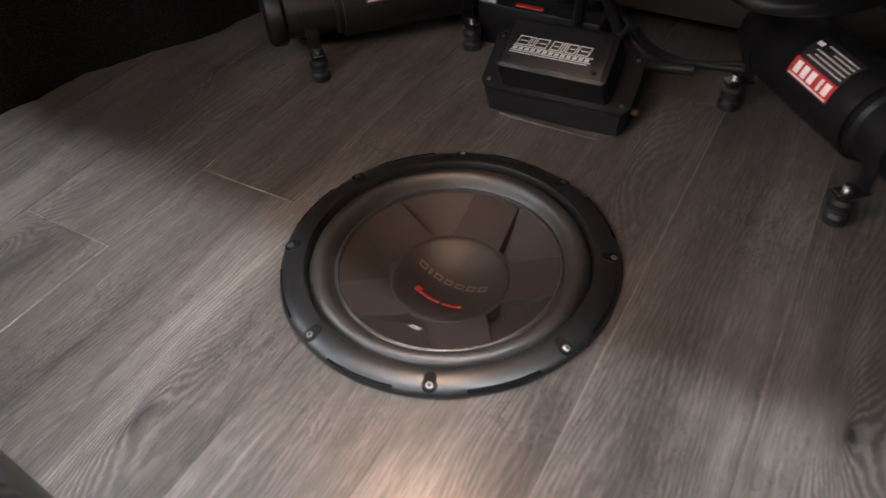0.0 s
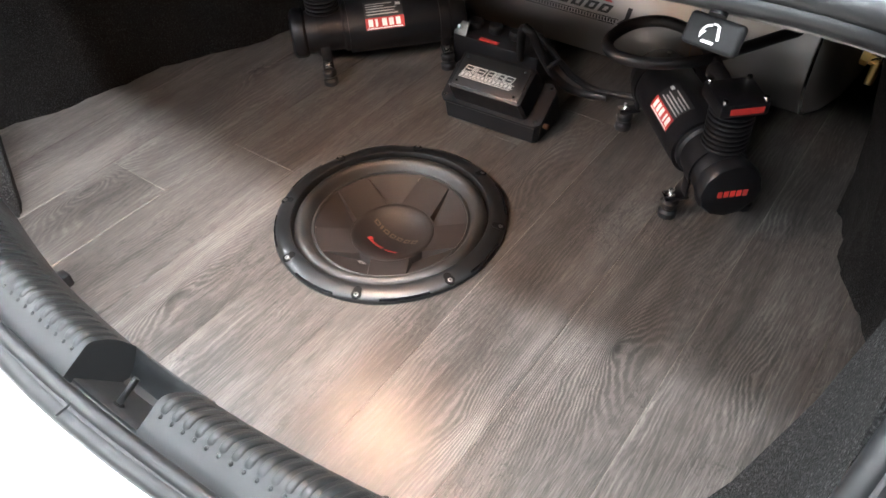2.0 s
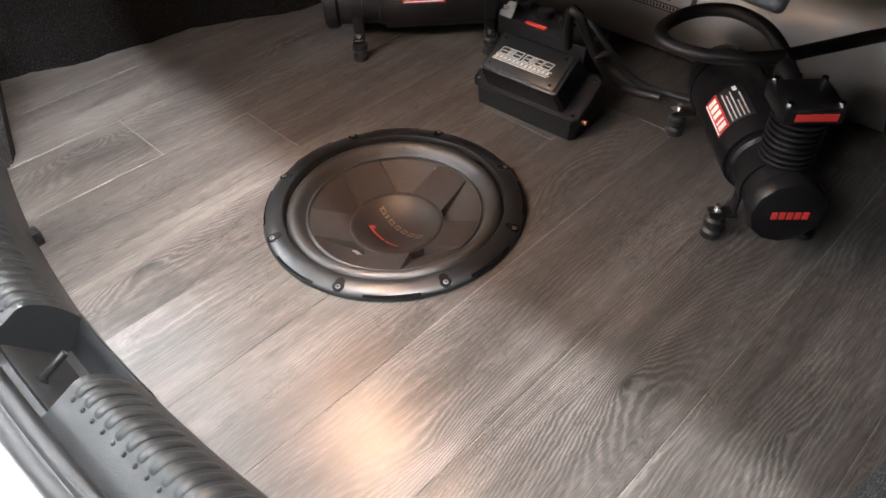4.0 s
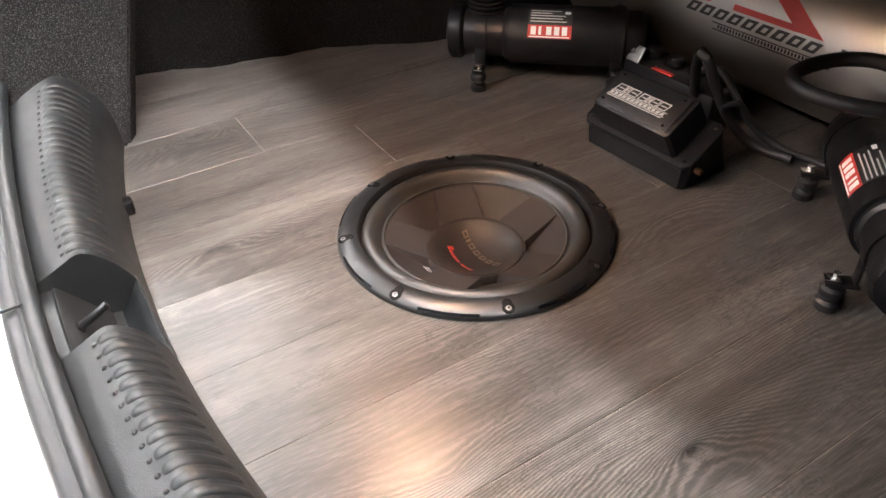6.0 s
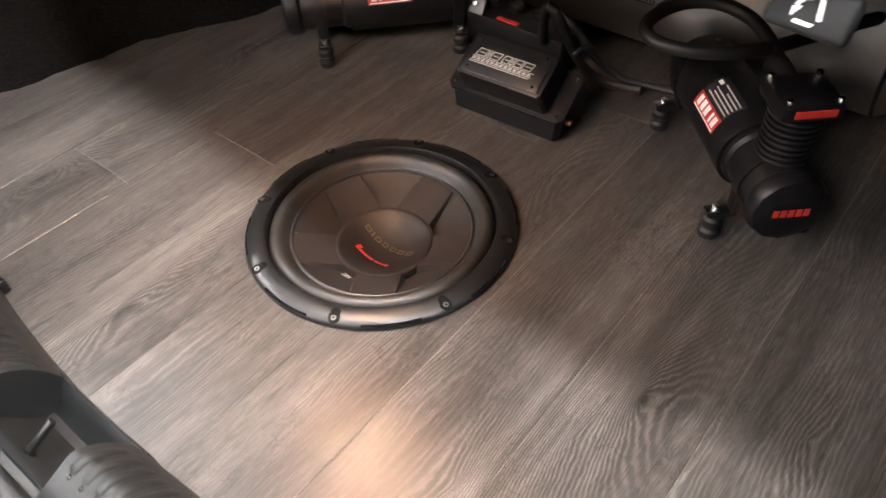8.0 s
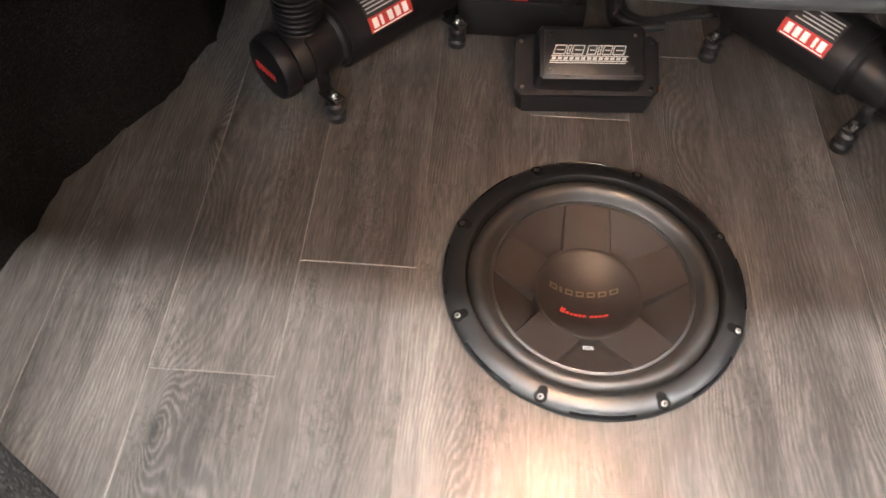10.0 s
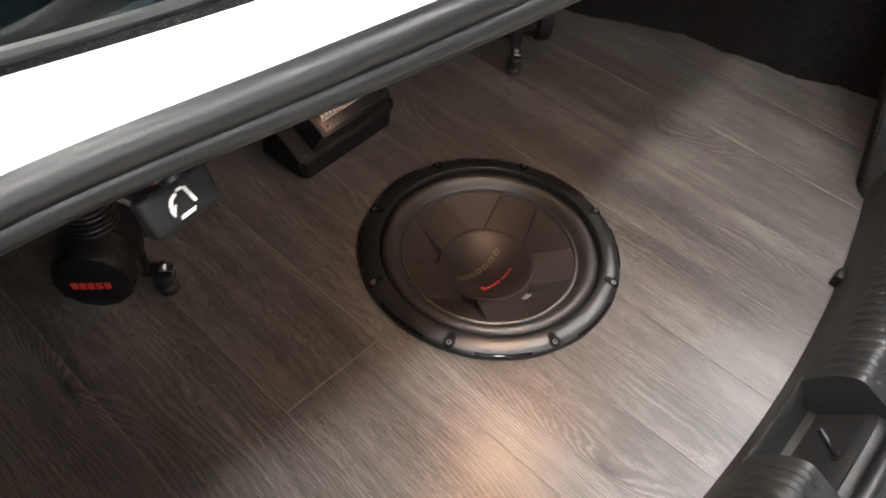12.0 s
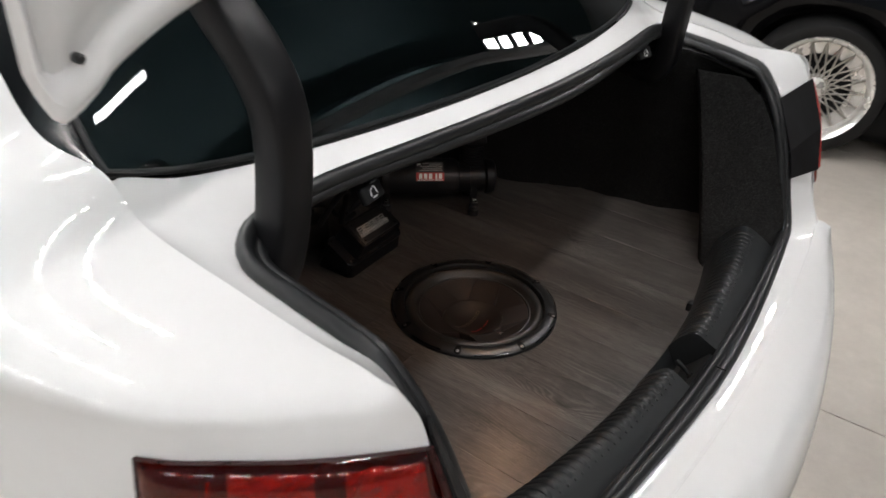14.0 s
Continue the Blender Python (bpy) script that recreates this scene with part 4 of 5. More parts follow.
def skin_rows(s, fine=5):
    """The quarter's sections refined both ways."""
    cols = []
    for st in stations():
        pts = [Vector(p) for p in st]
        line = []
        for i in range(len(pts) - 1):
            a, b, c, d = pts[max(i - 1, 0)], pts[i], pts[i + 1], pts[min(i + 2, len(pts) - 1)]
            for j in range(fine):
                u = j / fine
                line.append(0.5 * (2 * b + (c - a) * u + (2 * a - 5 * b + 4 * c - d) * u * u + (3 * b - a - 3 * c + d) * u ** 3))
        line.append(pts[-1])
        cols.append(line)
    rows = []
    for i in range(len(cols) - 1):
        a, b, c, d = cols[max(i - 1, 0)], cols[i], cols[i + 1], cols[min(i + 2, len(cols) - 1)]
        for j in range(6):
            u = j / 6
            rows.append([0.5 * (2 * q + (r - p) * u + (2 * p - 5 * q + 4 * r - w) * u * u + (3 * q - p - 3 * r + w) * u ** 3) for p, q, r, w in zip(a, b, c, d)])
    rows.append(cols[-1])
    return [[(s * p[0], p[1], p[2]) for p in row] for row in rows]


def sill_y(x):
    return -0.3435 + 0.30 * x * x


def sill_out(x):
    return -0.441 + 0.15 * x * x


def sill_profile(x):
    """The trim's section over x: (share of the way out, height)."""
    rise = 0.012 * (abs(x) / 0.46) ** 2
    return [(0.0, -0.004), (0.028, 0.020), (0.065, 0.044), (0.092, 0.053 + rise * 0.2), (0.15, 0.064 + rise * 0.4), (0.22, 0.0755 + rise * 0.6), (0.295, 0.0845 + rise * 0.8), (0.37, 0.0910 + rise), (0.425, 0.0950 + rise), (0.48, 0.0970 + rise), (0.535, 0.0960 + rise), (0.65, 0.0905 + rise), (0.81, 0.0835 + rise * 0.7), (0.90, 0.080 + rise * 0.3), (1.0, 0.080)]


def sill_point(x, f, lift=0.0):
    prof = sill_profile(x)
    z = sum(float(np.interp(f + d, [p[0] for p in prof], [p[1] for p in prof])) for d in ((0.0,) if f < 0.03 or f > 0.97 else (-0.03, -0.015, 0.0, 0.015, 0.03)))
    z /= 1 if f < 0.03 or f > 0.97 else 5
    return (x, sill_y(x) + (sill_out(x) - sill_y(x)) * f, z + lift)


def sedan():
    car = thing("sedan", "white saloon car with its trunk lid wide open", "car", (0, 0.6, ROOM["z0"]))

    # seal and painted gutter
    loop = SEAL_LINE + left_side(SEAL_LINE)[-2:0:-1]
    def roll(r):
        return [(r * math.cos(a), r * math.sin(a)) for a in [2 * math.pi * i / 10 for i in range(10)]]

    line = smooth_line(loop, 0.012, True)
    centre = Vector((0, -0.25, 0.27))
    ways = [(centre - p).normalized() for p in line]
    ways = [Vector((w.x, w.y, w.z - 0.25)).normalized() for w in ways]
    part("weatherstrip", sweep_section([p - w * 0.0090 for p, w in zip(line, ways)], roll(0.0098), True), RUBBER, car, "black rubber weatherstrip round the trunk opening")
    part("seal_bulb", sweep_section([p + w * 0.0075 for p, w in zip(line, ways)], roll(0.0080), True), RUBBER, car, "inner bulb of the rubber seal")
    part("seal_groove", sweep_section([p for p in line], roll(0.0060), True), INK, car, "dark groove between the seal's two rolls")
    for s in (1, -1):
        a, b = [[Vector(p) for p in (q if s > 0 else left_side(q))] for q in (SEAL_LINE, FOLD_LINE)]
        rows = []
        for u, dip in ((0.0, 0.004), (0.15, 0.006), (0.4, 0.006), (0.7, 0.005), (0.9, 0.003), (1.0, 0.002)):
            rows.append([p + (q - p) * u - Vector((0, 0, dip)) for p, q in zip(a, b)])
        under = []
        for k, q in enumerate(b):
            under.append(q + (Vector((s * 0.008, 0.0, -0.012)) if 8 <= k < 10 else Vector((0, 0, -0.0015 if k > 13 else -0.005))))
        rows.append(under)
        fine = []
        for row in rows:
            pts = []
            for i in range(len(row) - 1):
                q0, q1, q2, q3 = row[max(i - 1, 0)], row[i], row[i + 1], row[min(i + 2, len(row) - 1)]
                for j in range(5):
                    u = j / 5
                    pts.append(0.5 * (2 * q1 + (q2 - q0) * u + (2 * q0 - 5 * q1 + 4 * q2 - q3) * u * u + (3 * q1 - q0 - 3 * q2 + q3) * u ** 3))
            pts.append(row[-1])
            fine.append(pts)
        part("gutter", sheet(fine, thick=0.0012), PAINT, car, "white painted gutter round the opening")

    # quarter panels and lamps
    for s in (1, -1):
        rows = skin_rows(s)
        part("quarter_panel", sheet(rows, thick=0.0015), PAINT, car, "glossy white rear quarter panel")
        away = Vector((s * 0.7, -0.7, 0)).normalized()

        def skin_at(u, v):
            """A point of the painted skin, u along the lamp and v down it."""
            u, v = max(0.0, min(18.0, u)), max(0.0, min(6.0, v))
            i, k = min(int(u), 17), min(int(v), 5)
            a, b = [Vector(rows[i + d][10 + k]).lerp(Vector(rows[i + d][11 + k]), v - k) for d in (0, 1)]
            return a.lerp(b, u - i)

        def layer(base, rise):
            """A layer over the skin, rounded down towards its edges."""
            us = [0, 0.15, 0.35, 0.7, 1.2] + [2 + i for i in range(15)] + [16.8, 17.3, 17.65, 17.85, 18]
            vs = [0, 0.05, 0.12, 0.22, 0.36, 0.55, 0.8, 1.2] + [1.75 + 0.5 * i for i in range(8)] + [5.7, 5.9, 6]
            return [[skin_at(u, v) + away * (base + rise * (1 - math.exp(-min(u, 18 - u, 2.5 * v, 2.5 * (6 - v)) / 0.5))) for v in vs] for u in us]

        lens = layer(0.0030, 0.0105)
        lamp = part("tail_lamp", sheet(lens, thick=0.0010), LENS, car, "clear dark red wrap-round tail lamp lens")
        lamp.visible_shadow = False
        part("lamp_backing", sheet(layer(0.0006, 0.0)), LAMPBACK, lamp, "dark red lamp interior")
        part("lamp_rim", tube([tuple(row[0]) for row in lens], 0.0018, 6, step=0.02), LAMPBACK, lamp, "dark upper rim")
        part("lamp_rim", tube([tuple(p) for p in lens[-1]], 0.0022, 6, step=0.02), LAMPBACK, lamp, "dark end rim")

        def inside_point(u, v, lift=0.0):
            return skin_at(max(0.1, min(17.9, u)), max(0.05, min(5.95, v))) + away * (0.0022 + lift)

        # bowls of small tilted mirror facets behind the lens
        rng = random.Random(41)
        for u0, u1, v0, v1, slant in ((7.0, 12.4, 0.30, 4.6, 0.5), (0.9, 5.2, 0.32, 4.4, 0.6)):
            nu, nv = 9, 22
            grid = []
            for a in range(nu + 1):
                line = []
                for b in range(nv + 1):
                    p, q = 2 * a / nu - 1, 2 * b / nv - 1
                    line.append(inside_point(u0 + (u1 - u0) * a / nu + slant * b / nv, v0 + (v1 - v0) * b / nv, 0.0040 * max(p * p, q * q) + rng.uniform(-0.0020, 0.0020)))
                grid.append(line)
            part("reflector", sheet(grid), REDGLOW, lamp, "facetted mirror bowl behind the red lens", smooth=False)
        # curved mirror bars, added to imitate the white reflections across the lens
        for u0, u1, v1 in ((11.2, 9.6, 3.2), (4.2, 7.6, 2.2), (13.6, 16.6, 3.4)):
            part("streak_bar", tube([tuple(inside_point(u0 + (u1 - u0) * w ** 1.4, 0.45 + v1 * w, 0.0045)) for w in [i / 8 for i in range(9)]], 0.0022, 8, step=0.006), STREAKBAR, lamp, "polished bar standing for a reflected white streak")
        # dark inboard flank of the lamp housing
        flank = []
        for a, b in ((lerp(SEAL_LINE[10], SEAL_LINE[11], 0.72), lerp(FOLD_LINE[10], FOLD_LINE[11], 0.80)), (SEAL_LINE[12], FOLD_LINE[12]), (lerp(SEAL_LINE[12], SEAL_LINE[13], 0.55), lerp(FOLD_LINE[12], FOLD_LINE[13], 0.72))):
            flank.append([(s * (p[0] - 0.004), p[1] - 0.007, p[2]) for p in (lerp(a, b, 0.14), lerp(a, b, 0.60), lerp(a, b, 1.05))])
        part("lamp_flank", sheet(flank, thick=0.003), ABS, lamp, "dark plastic flank of the lamp housing", smooth=False)
        part("lamp_edge", tube([(s * 0.6215, -0.356, 0.368), (s * 0.6215, -0.388, 0.300), (s * 0.6195, -0.415, 0.205)], 0.0034, 8), RED if s > 0 else LAMPBACK, lamp, "red lens edge")

    # rear wheels under the arches
    for s in (1, -1):
        m = Matrix.Translation((s * 0.76, 0.485, -0.232)) @ Matrix.Rotation(radians(s * 90), 4, "Y")
        tyre = part("tyre", lathe([(0.215, 0.085), (0.235, 0.095), (0.275, 0.092), (0.300, 0.075), (0.308, 0.04), (0.308, -0.06), (0.29, -0.10), (0.215, -0.10)], m, 64, closed=True), TYRE, car, "black rear tyre")
        part("rim", lathe([(0, 0.060), (0.05, 0.060), (0.07, 0.048), (0.16, 0.058), (0.200, 0.078), (0.216, 0.084), (0.216, -0.08), (0, -0.08)], m, 48), SILVER, tyre, "silver wheel rim")

    # bumper
    rows = []
    for i in range(41):
        x = -0.622 + 1.244 * i / 40
        k = x * x
        bow = 0.30 * k + 0.9 * max(0.0, abs(x) - 0.50) ** 2
        edge = [float(np.interp(abs(x), [p[0] for p in FOLD_LINE[:13:-1]], [p[i] for p in FOLD_LINE[:13:-1]])) for i in (1, 2)]
        prof = [(edge[0] + 0.003, edge[1] - 0.0015), (edge[0] - 0.010, edge[1] - 0.0035), (edge[0] - 0.024, edge[1] - 0.009), (-0.556 + 0.19 * k, 0.058), (-0.585 + 0.24 * k, 0.025), (-0.598 + bow, -0.030), (-0.600 + bow, -0.110), (-0.590 + bow, -0.200), (-0.560 + bow, -0.330), (-0.50 + bow, -0.42)]
        rows.append([tuple(p) for p in smooth_line([(x, y, z) for y, z in prof], 0.012)])
    k = min(len(r) for r in rows)
    rows = [[r[round(j * (len(r) - 1) / (k - 1))] for j in range(k)] for r in rows]
    part("bumper", sheet(rows, thick=0.003), PAINT, car, "glossy white rear bumper")

    # rear window
    top = [(0.50, 0.74, 0.865), (0.40, 0.70, 0.885), (0.25, 0.665, 0.900), (0.0, 0.65, 0.905)]
    low = [(0.620, 0.058, 0.477), (0.54, 0.021, 0.467), (0.34, -0.020, 0.461), (0.0, -0.049, 0.461)]
    a = smooth_line(low + [(-x, y, z) for x, y, z in low[-2::-1]], 99)
    b = smooth_line(top + [(-x, y, z) for x, y, z in top[-2::-1]], 99)
    a, b = [[Vector(q) for q in smooth_line(p, 0.02)] for p in (a, b)]
    n = 40
    a, b = spaced(a, n), spaced(b, n)
    rows = []
    for j in range(13):
        u = j / 12
        rows.append([p + (q - p) * u + Vector((0, 0, 0.008 * math.sin(math.pi * u))) for p, q in zip(a, b)])
    pane = part("rear_window", sheet(rows, thick=0.004), TINT, car, "dark tinted rear window")
    pane.visible_shadow = False
    rim = [row[0] for row in rows] + rows[-1][1:-1] + [row[-1] for row in rows[::-1]] + rows[0][-2:0:-1]
    part("window_seal", tube([tuple(p + Vector((0, 0, 0.001))) for p in rim], 0.004, 8, True, 0.03), RUBBER, pane, "black rubber window seal")
    # added gloss black strip, standing for dark glass, closes the gap to the pillar
    for s in (1, -1):
        side = [row[0 if (row[0].x > 0) == (s > 0) else -1] for row in rows]
        outer = [Vector((s * x, y, z)) for x, y, z in smooth_line([st[0] for st in stations()[5:]], 0.03)]
        outer = [outer[round(i * (len(outer) - 1) / 12 * 0.72)] for i in range(13)]
        part("glass_extension", sheet([[p, p + (q - p) * 0.5 + Vector((0, 0, -0.004)), q - Vector((0, 0, 0.004))] for p, q in zip(side, outer)]), SLOT, pane, "glossy black strip standing for the window's outer glass")
    # black printed border inside the glass
    for side in (0, -1):
        strip = [[row[side] - Vector((0, 0, 0.006)), row[1 if side == 0 else -2] - Vector((0, 0, 0.006))] for row in rows]
        part("border", sheet(strip), INK, pane)
    for i in (3, 5, 7, 9):
        part("heater_wire", tube([tuple(p - Vector((0, 0, 0.005))) for p in rows[i][4:-4:4]], 0.0005, 4, step=0.05), INK, pane)

    # roof and inside of the cabin
    roof = []
    for j in range(7):
        u = j / 6
        roof.append([(x, 0.66 + (0.09 * (x / 0.5) ** 2 if j == 0 else 0) + u * 0.42, 0.905 - 0.04 * (x / 0.5) ** 2 + 0.04 * math.sin(math.pi * u * 0.6)) for x in [-0.53 + 1.06 * i / 16 for i in range(17)]])
    part("roof", sheet(roof, thick=0.004), PAINT, car, "white roof")
    part("seat_back", box(1.10, 0.12, 0.50, (0, 0.86, 0.20), 0.03), FABRIC, car, "dark folded rear seat back behind the tank")
    for x in (-0.36, 0.36):
        part("headrest", box(0.26, 0.09, 0.16, (x, 0.86, 0.56), 0.03), FABRIC, car)
    part("front_closure", prism([(-0.86, 0.30), (0.86, 0.30), (0.86, -0.42), (0.53, -0.90), (-0.53, -0.90), (-0.86, -0.42)], 1.03, 1.05, m=Matrix.Rotation(radians(90), 4, "X") @ Matrix.Scale(-1, 4, (0, 0, 1)) @ Matrix.Scale(-1, 4, (0, 1, 0))), ABS, car, smooth=False)
    shelf = [[(x * (0.78 if y0 < -0.1 else (0.84 if y0 < 0 else 1.0)), y0 + 0.066 + (0.06 * x * x if y0 < 0 else 0), z) for x in [-0.60 + 1.2 * i / 12 for i in range(13)]] for y0, z in ((-0.128, 0.436), (-0.06, 0.440), (0.2, 0.450), (0.5, 0.455), (0.84, 0.455))]
    part("parcel_shelf", sheet(shelf, thick=0.012), FELT, car, "dark carpeted parcel shelf")
    # steel lip under the shelf edge
    rear = left_side(SEAL_LINE)[5:0:-1] + SEAL_LINE[:6]
    rear = smooth_line([(x, y + 0.014 - (0.008 if abs(x) > 0.38 else 0.0), z - 0.0105) for x, y, z in rear], 0.02)
    part("shelf_lip", sheet([rear, [p + Vector((0, 0.0, -0.0060)) for p in rear], [p + Vector((0, 0.003, -0.0070)) for p in rear], [p + Vector((0, 0.009, 0.002)) for p in rear]], thick=0.0016), SEAL, car, "pale painted steel lip under the shelf")

    # trunk lining
    for s in (1, -1):
        foot = [(0.690, -0.26), (0.665, -0.18), (0.625, -0.08), (0.608, 0.02), (0.582, 0.12), (0.525, 0.22), (0.495, 0.32), (0.488, 0.42), (0.488, 0.86)]
        pts = [Vector((s * x, y, 0)) for x, y in foot]
        pts = smooth_line(pts, 0.03)
        rows = []
        for j in range(9):
            row = []
            for i, p in enumerate(pts):
                z = -0.02 + (0.425 - 0.035 * min(1.0, max(0.0, -p.y / 0.15))) * j / 8
                row.append(p + Vector((-s * 0.10 * (z / 0.45) ** 2 + s * 0.006 * math.sin(i * 1.7 + j), 0.004 * math.sin(i * 2.3), z)))
            rows.append(row)
        # its upper edge turns in under the seal
        under = []
        for p in rows[-1]:
            x = float(np.interp(p.y, [-0.27, -0.165, -0.10, -0.07, 0.05, 0.90], [0.569, 0.571, 0.566, 0.550, 0.540, 0.45]))
            z = float(np.interp(p.y, [-0.27, -0.165, -0.10, -0.07, 0.05], [0.366, 0.390, 0.399, 0.408, 0.425]))
            under.append(Vector((s * min(x, abs(p.x) - 0.004), p.y, max(z, p.z + 0.002))))
        rows.append(under)
        part("side_lining", sheet(rows, thick=0.006), FELT, car, "dark moulded carpet side lining")
        # corner panel behind the lamp
        inner = [(0.436, -0.284, -0.004), (0.478, -0.252, 0.080), (0.516, -0.219, 0.166), (0.540, -0.190, 0.250), (0.553, -0.166, 0.318), (0.558, -0.150, 0.362)]
        outerp = [(0.470, -0.412, 0.060), (0.532, -0.396, 0.110), (0.546, -0.366, 0.185), (0.554, -0.330, 0.268), (0.560, -0.290, 0.330), (0.562, -0.240, 0.366)]
        rows = []
        for p, q in zip(inner, outerp):
            rows.append([(s * (p[0] + (q[0] - p[0]) * u), p[1] + (q[1] - p[1]) * u - 0.004 * math.sin(math.pi * u), p[2] + (q[2] - p[2]) * u) for u in [i / 8 for i in range(9)]])
        panel = part("corner_lining", sheet(rows, thick=0.006), CARPET, car, "speckled grey carpet panel in the trunk corner")
        back = [[(s * p[0], p[1], p[2]), (s * (p[0] + 0.02), p[1] + 0.012, p[2]), (s * (p[0] + 0.05), p[1] + 0.012, p[2])] for p in inner]
        part("return", sheet(back, thick=0.004), CARPET, panel)
        for p in ((0.558, -0.262, 0.300), (0.542, -0.301, 0.188)):
            m = Matrix.Translation((s * p[0], p[1], p[2])) @ Vector((-s * 0.84, -0.47, 0.27)).to_track_quat("Z", "Y").to_matrix().to_4x4()
            part("rivet", lathe([(0, 0.005), (0.004, 0.0045), (0.0068, 0.0025), (0.0075, 0), (0, -0.001)], m, 16), TRIM, panel, "black plastic trim clip")

    # sill trim with a pocket for the striker
    for s in (1, -1):
        xs = [0.056 + (0.455 - 0.056) * i / 30 for i in range(31)]
        rows = [[sill_point(s * x, i / 32) for i in range(33)] for x in xs]
        sec = [Vector(p) for p in rows[0]]
        bm = sheet(rows)
        # close the end towards the pocket
        vs = [bm.verts.new(p) for p in sec + [Vector((sec[-1].x, sec[-1].y, -0.006)), Vector((sec[0].x, sec[0].y, -0.006))]]
        bm.faces.new(vs)
        trim = part("sill_trim", bm, TRIM, car, "ribbed grey plastic sill trim")
        for i in range(25):
            x = s * (0.069 + i * 0.0150)
            # a louvre over the crest, with a round bead at its outer end
            bead = [(-0.0048, -0.0020), (-0.0046, 0.0004), (-0.0038, 0.0016), (-0.0022, 0.0022), (0.0, 0.0024), (0.0022, 0.0022), (0.0038, 0.0016), (0.0046, 0.0004), (0.0048, -0.0020)]
            bm = sweep_section([sill_point(x, f, h) for f, h in ((0.200, -0.0036), (0.215, -0.0014), (0.27, -0.0008), (0.34, -0.0004), (0.40, 0.0), (0.45, 0.0), (0.49, 0.0), (0.53, -0.0002), (0.555, -0.0012), (0.575, -0.0036))], bead, up=(0, 0.3, 1))
            join(bm, lathe([(0, 0.0021), (0.0013, 0.0017), (0.0022, 0.0006), (0.0024, -0.001), (0, -0.001)], Matrix.Translation(sill_point(x, 0.610)), 10))
            part("rib", bm, TRIM, trim)
        part("tab", box(0.020, 0.012, 0.020, (s * 0.262, sill_y(0.262) + 0.0015, 0.008), 0.004), ABS, trim, "small dark retaining tab")
    part("sill_panel", box(1.10, 0.090, 0.30, (0, -0.410, -0.140), 0.004), ABS, car, "dark panel under the sill")
    pocket = bmesh.new()
    xs = [-0.064 + 0.128 * i / 12 for i in range(13)]
    sheet([[(x, sill_y(x) + 0.0 - d, z) for d, z in ((0.0, -0.004), (0.0025, 0.018), (0.0050, 0.042), (0.0066, 0.0480), (0.0084, 0.0490), (0.0104, 0.0475), (0.0160, 0.037), (0.023, 0.026), (0.030, 0.0205), (0.038, 0.0215), (0.052, 0.040), (0.066, 0.0590), (0.0735, 0.0695), (0.0765, 0.0712), (0.0785, 0.0690), (0.082, 0.0690), (0.104, 0.0740))] for x in xs], pocket)
    pk = part("striker_pocket", pocket, TRIM, car, "moulded plastic pocket for the lock striker")
    part("striker", tube([(-0.0034, -0.4130, 0.0555), (-0.0029, -0.4100, 0.0590), (-0.0016, -0.3960, 0.0670), (-0.0005, -0.3830, 0.0745)], 0.0036, 12), GLOSS, pk, "dark steel lock striker")
    part("striker_plate", lathe([(0, 0.003), (0.005, 0.003), (0.0062, 0.002), (0.0066, -0.004), (0, -0.004)], Matrix.Translation((-0.0032, -0.4118, 0.0575)) @ Matrix.Rotation(radians(50), 4, "X"), 16), VOID, pk, "dark striker socket")
    part("edge_joint", box(0.0012, 0.022, 0.003, (-0.0066, -0.4475, 0.0985), 0.0), INK, car, smooth=False)

    # open lid and its arms
    for s in (1, -1):
        pts = [(s * 0.562, 0.010, 0.338), (s * 0.556, -0.030, 0.338), (s * 0.546, -0.066, 0.348), (s * 0.537, -0.083, 0.378), (s * 0.526, -0.089, 0.430), (s * 0.522, -0.0945, 0.510), (s * 0.522, -0.089, 0.562), (s * 0.522, -0.062, 0.604), (s * 0.522, -0.022, 0.643), (s * 0.522, 0.012, 0.690), (s * 0.522, 0.020, 0.750), (s * 0.522, 0.000, 0.90)]
        sec = []
        for sx, sz in ((1, 1), (-1, 1), (-1, -1), (1, -1)):
            for a in (15, 45, 75):
                aa = radians(a + {(1, 1): 0, (-1, 1): 90, (-1, -1): 180, (1, -1): 270}[(sx, sz)])
                sec.append((0.014 * sx + 0.009 * math.cos(aa), 0.013 * sz + 0.009 * math.sin(aa)))
        part("hinge_arm", sweep_section(smooth_line(pts, 0.012), sec, up=(0, 1, 0.1)), ABS, car, "black gooseneck hinge arm")
    low = [(0.695, -0.030, 0.621), (0.686, -0.030, 0.592), (0.672, -0.030, 0.574), (0.645, -0.032, 0.590), (0.62, -0.034, 0.612), (0.54, -0.036, 0.650), (0.40, -0.040, 0.690), (0.20, -0.042, 0.715), (0.0, -0.043, 0.722)]
    edge = [Vector((s_x * x * 1.03, y, z)) for s_x, x, y, z in [(-1, *p) for p in low] + [(1, *p) for p in low[-2::-1]]]
    edge = smooth_line(edge, 0.011)
    rows = []
    # pressed ridges run along the lid's rim on all its sides
    run = [0.0]
    for p, q in zip(edge, edge[1:]):
        run.append(run[-1] + (q - p).length)
    for u in (0.0, 0.010, 0.025, 0.045, 0.06, 0.075, 0.09, 0.11, 0.13, 0.16, 0.20, 0.3, 0.5, 0.9, 1.0):
        row = []
        for p, d in zip(edge, run):
            deep = min(u * (1.28 - p.z), d, run[-1] - d)
            back = float(np.interp(deep, [0, 0.007, 0.018, 0.030, 0.042, 0.056, 0.070, 0.085, 0.11], [0, -0.009, -0.012, -0.009, 0.002, 0.003, -0.005, -0.005, 0.006]))
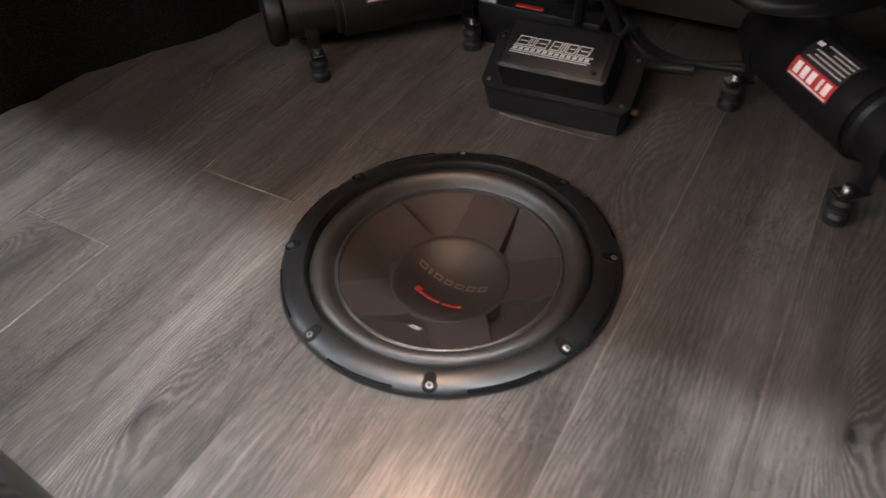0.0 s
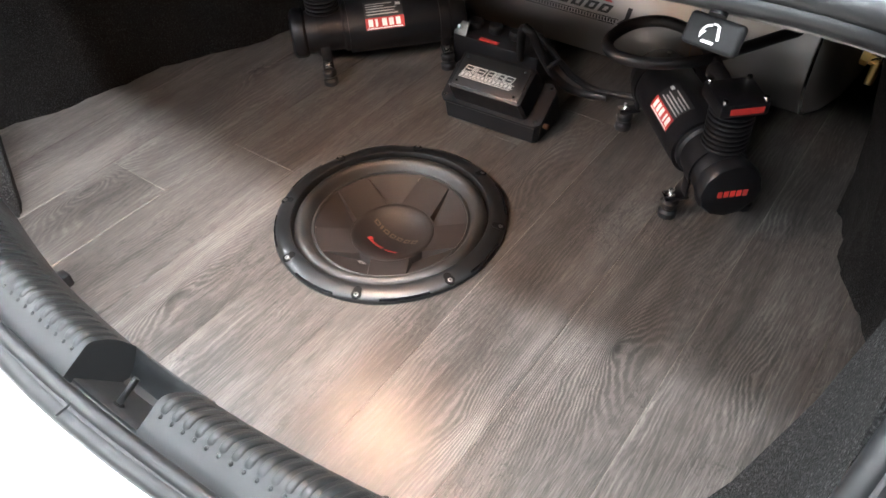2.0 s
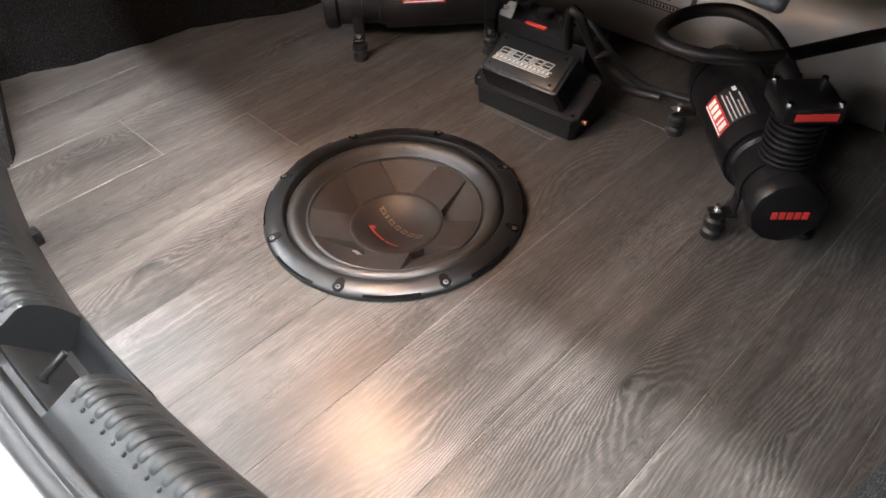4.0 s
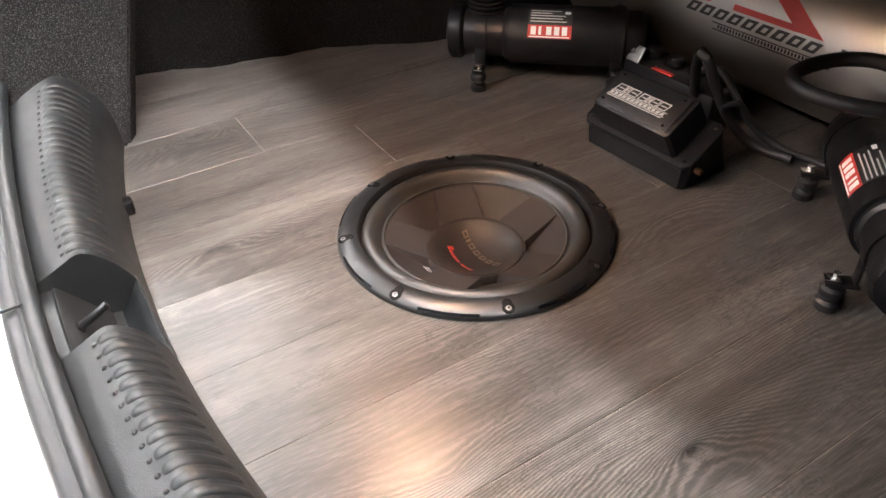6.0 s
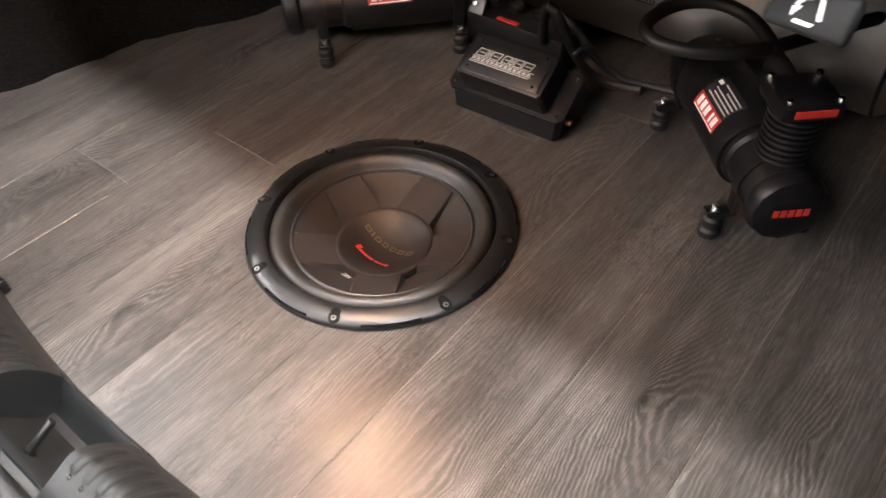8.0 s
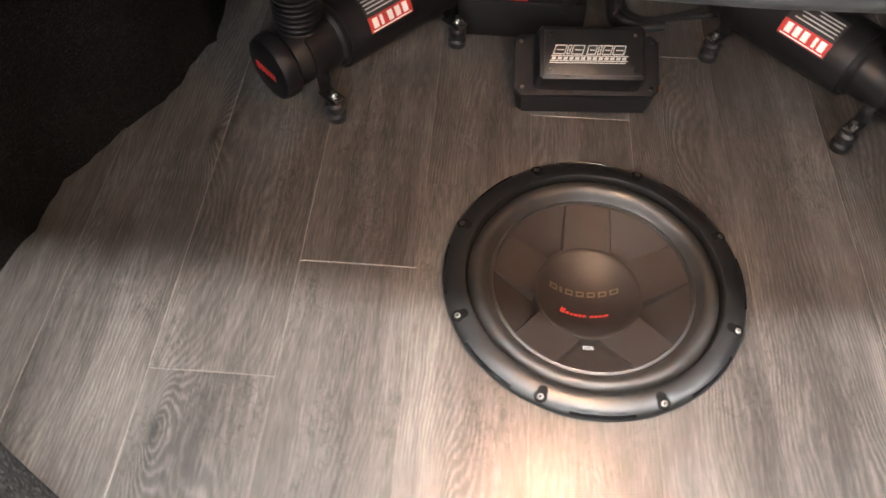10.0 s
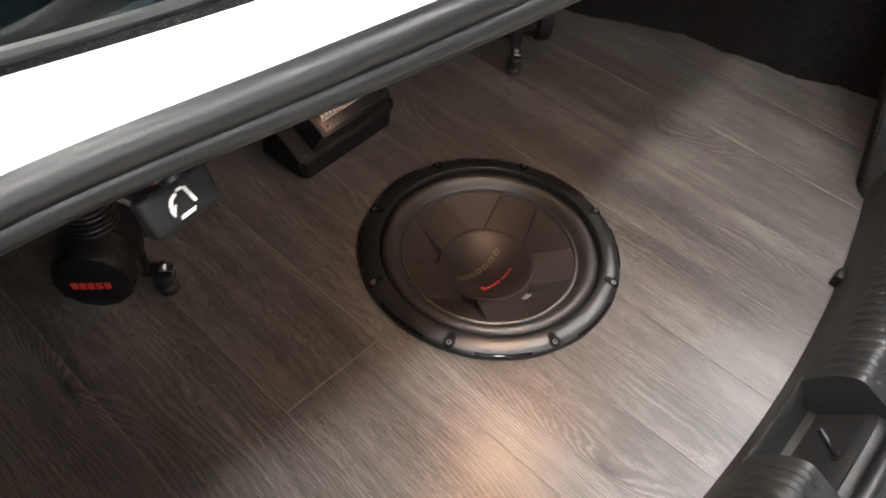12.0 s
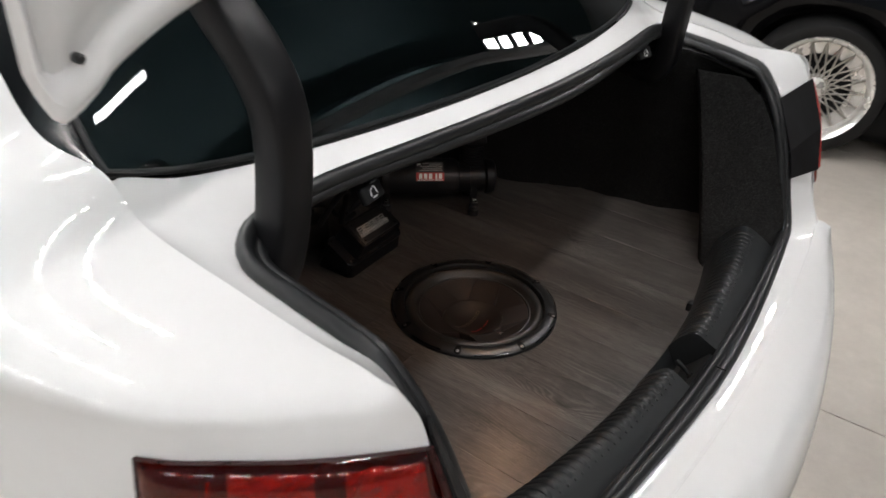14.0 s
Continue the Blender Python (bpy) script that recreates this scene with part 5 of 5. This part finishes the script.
            row.append(Vector((p.x * (1 + 0.02 * math.sin(3 * u)), p.y + back - 0.10 * u, p.z + (1.28 - p.z) * u)))
        rows.append(row)
    lid = part("trunk_lid", sheet(rows, thick=0.012), PAINT, car, "raised white trunk lid")
    part("grommet", rod((-0.676, -0.036, 0.627), (-0.676, -0.047, 0.627), 0.0045, 14, 0.002), RUBBER, lid, "black rubber stop")

    # the lit trunk lamp under the shelf edge
    bm = box(0.050, 0.026, 0.006, (0.0, -0.088, 0.442), 0.002)
    for sx, sy, x, y in ((0.050, 0.004, 0, -0.099), (0.050, 0.004, 0, -0.077), (0.004, 0.018, -0.023, -0.088), (0.004, 0.018, 0.023, -0.088)):
        box(sx, sy, 0.013, (x, y, 0.4355), 0.001, bm=bm)
    lamp = part("trunk_lamp", bm, ABS, car, "small trunk lamp in a deep black housing under the shelf")
    part("lamp_lens", box(0.036, 0.014, 0.004, (0.0, -0.088, 0.4365), 0.001), BULB, lamp, "warm lit lens")


# ---- the black car beside it ----
def black_car():
    car = thing("black_car", "glossy black car with polished lattice wheels parked alongside", "car", (2.9, 0.9, ROOM["z0"]))
    c = Vector((2.70, -0.045, -0.225))
    m = Matrix.Translation(c) @ Matrix.Rotation(radians(14), 4, "Z") @ Matrix.Rotation(radians(-90), 4, "Y")
    wheel = part("wheel", lathe([(0.150, 0.0), (0.205, 0.012), (0.212, 0.055), (0.226, 0.070), (0.236, 0.078), (0.240, 0.070), (0.236, 0.060), (0.226, 0.020), (0.222, -0.120), (0.150, -0.02)], m, 72, closed=True), POLISH, car, "polished deep-dish wheel")
    part("tyre", lathe([(0.236, 0.070), (0.255, 0.078), (0.285, 0.070), (0.301, 0.045), (0.305, 0.0), (0.305, -0.10), (0.285, -0.135), (0.236, -0.13)], m, 72, closed=True), TYRE, wheel, "low-profile black tyre")
    part("hub", lathe([(0, 0.030), (0.025, 0.030), (0.036, 0.022), (0.055, 0.010), (0.055, -0.01), (0, -0.01)], m, 24), SILVER, wheel)
    n = 20
    for i in range(n):
        for d in (-1, 1):
            a, b = 2 * math.pi * i / n, 2 * math.pi * (i + d * 2.0) / n
            p = m @ Vector((0.045 * math.cos(a), 0.045 * math.sin(a), 0.012))
            q = m @ Vector((0.205 * math.cos(b), 0.205 * math.sin(b), 0.014))
            part("spoke", rod(p, q, 0.0042, 8), SPOKE, wheel, "thin lattice spoke")
    part("brake_drum", lathe([(0, -0.05), (0.19, -0.05), (0.19, -0.06), (0, -0.06)], m, 32), ABS, wheel)
    # body side with a wheel arch cut through it
    rows = []
    for i in range(61):
        y = -1.3 + 5.2 * i / 60
        d = abs(y - c.y)
        arch = -0.40 if d > 0.36 else c.z + math.sqrt(max(0.0, 0.36 ** 2 - d * d)) * 0.95
        bottom = max(arch, -0.40)
        prof = [(2.70, bottom), (2.66, bottom + (0.18 - bottom) * 0.35), (2.655, bottom + (0.18 - bottom) * 0.7), (2.70, 0.18), (2.80, 0.25), (3.0, 0.29), (3.5, 0.31), (4.3, 0.25)]
        rows.append([(x + 0.05 * max(0.0, abs(y - 1.2) - 1.6), y, z) for x, z in prof])
    part("body", sheet(rows, thick=0.004), BLACKPAINT, car, "glossy black bodywork")
    part("cabin", box(1.25, 2.2, 0.55, (3.55, 1.9, 0.48), 0.16, segments=4), BLACKPAINT, car)
    part("inner_arch", box(0.5, 0.9, 0.75, (3.15, -0.03, -0.12), 0.05), ABS, car)
    part("side_marker", box(0.01, 0.05, 0.02, (2.657, -0.62, -0.10), 0.003), LENS, car)
    for y in (-1.31, 3.89):
        k = 0.05 * max(0.0, abs(y - 1.2) - 1.6)
        ends = [(2.70, -0.40), (2.66, -0.20), (2.655, 0.0), (2.70, 0.18), (2.80, 0.25), (3.0, 0.29), (3.5, 0.31), (4.3, 0.25), (4.3, -0.40)]
        part("end_panel", prism([(x + k, -z) for x, z in ends], y, y + 0.02, m=Matrix.Rotation(radians(90), 4, "X") @ Matrix.Scale(-1, 4, (0, 0, 1)) @ Matrix.Scale(-1, 4, (0, 1, 0))), BLACKPAINT, car, smooth=False)
    part("under_body", box(1.2, 4.6, 0.25, (3.6, 1.2, -0.33), 0.05), ABS, car)


shop()
lights()
sedan()
subwoofer()
compressor(-1)
compressor(1)
controller()
manifold()
tank()
hoses()
pull_tag(-1)
pull_tag(1)
black_car()
floor()
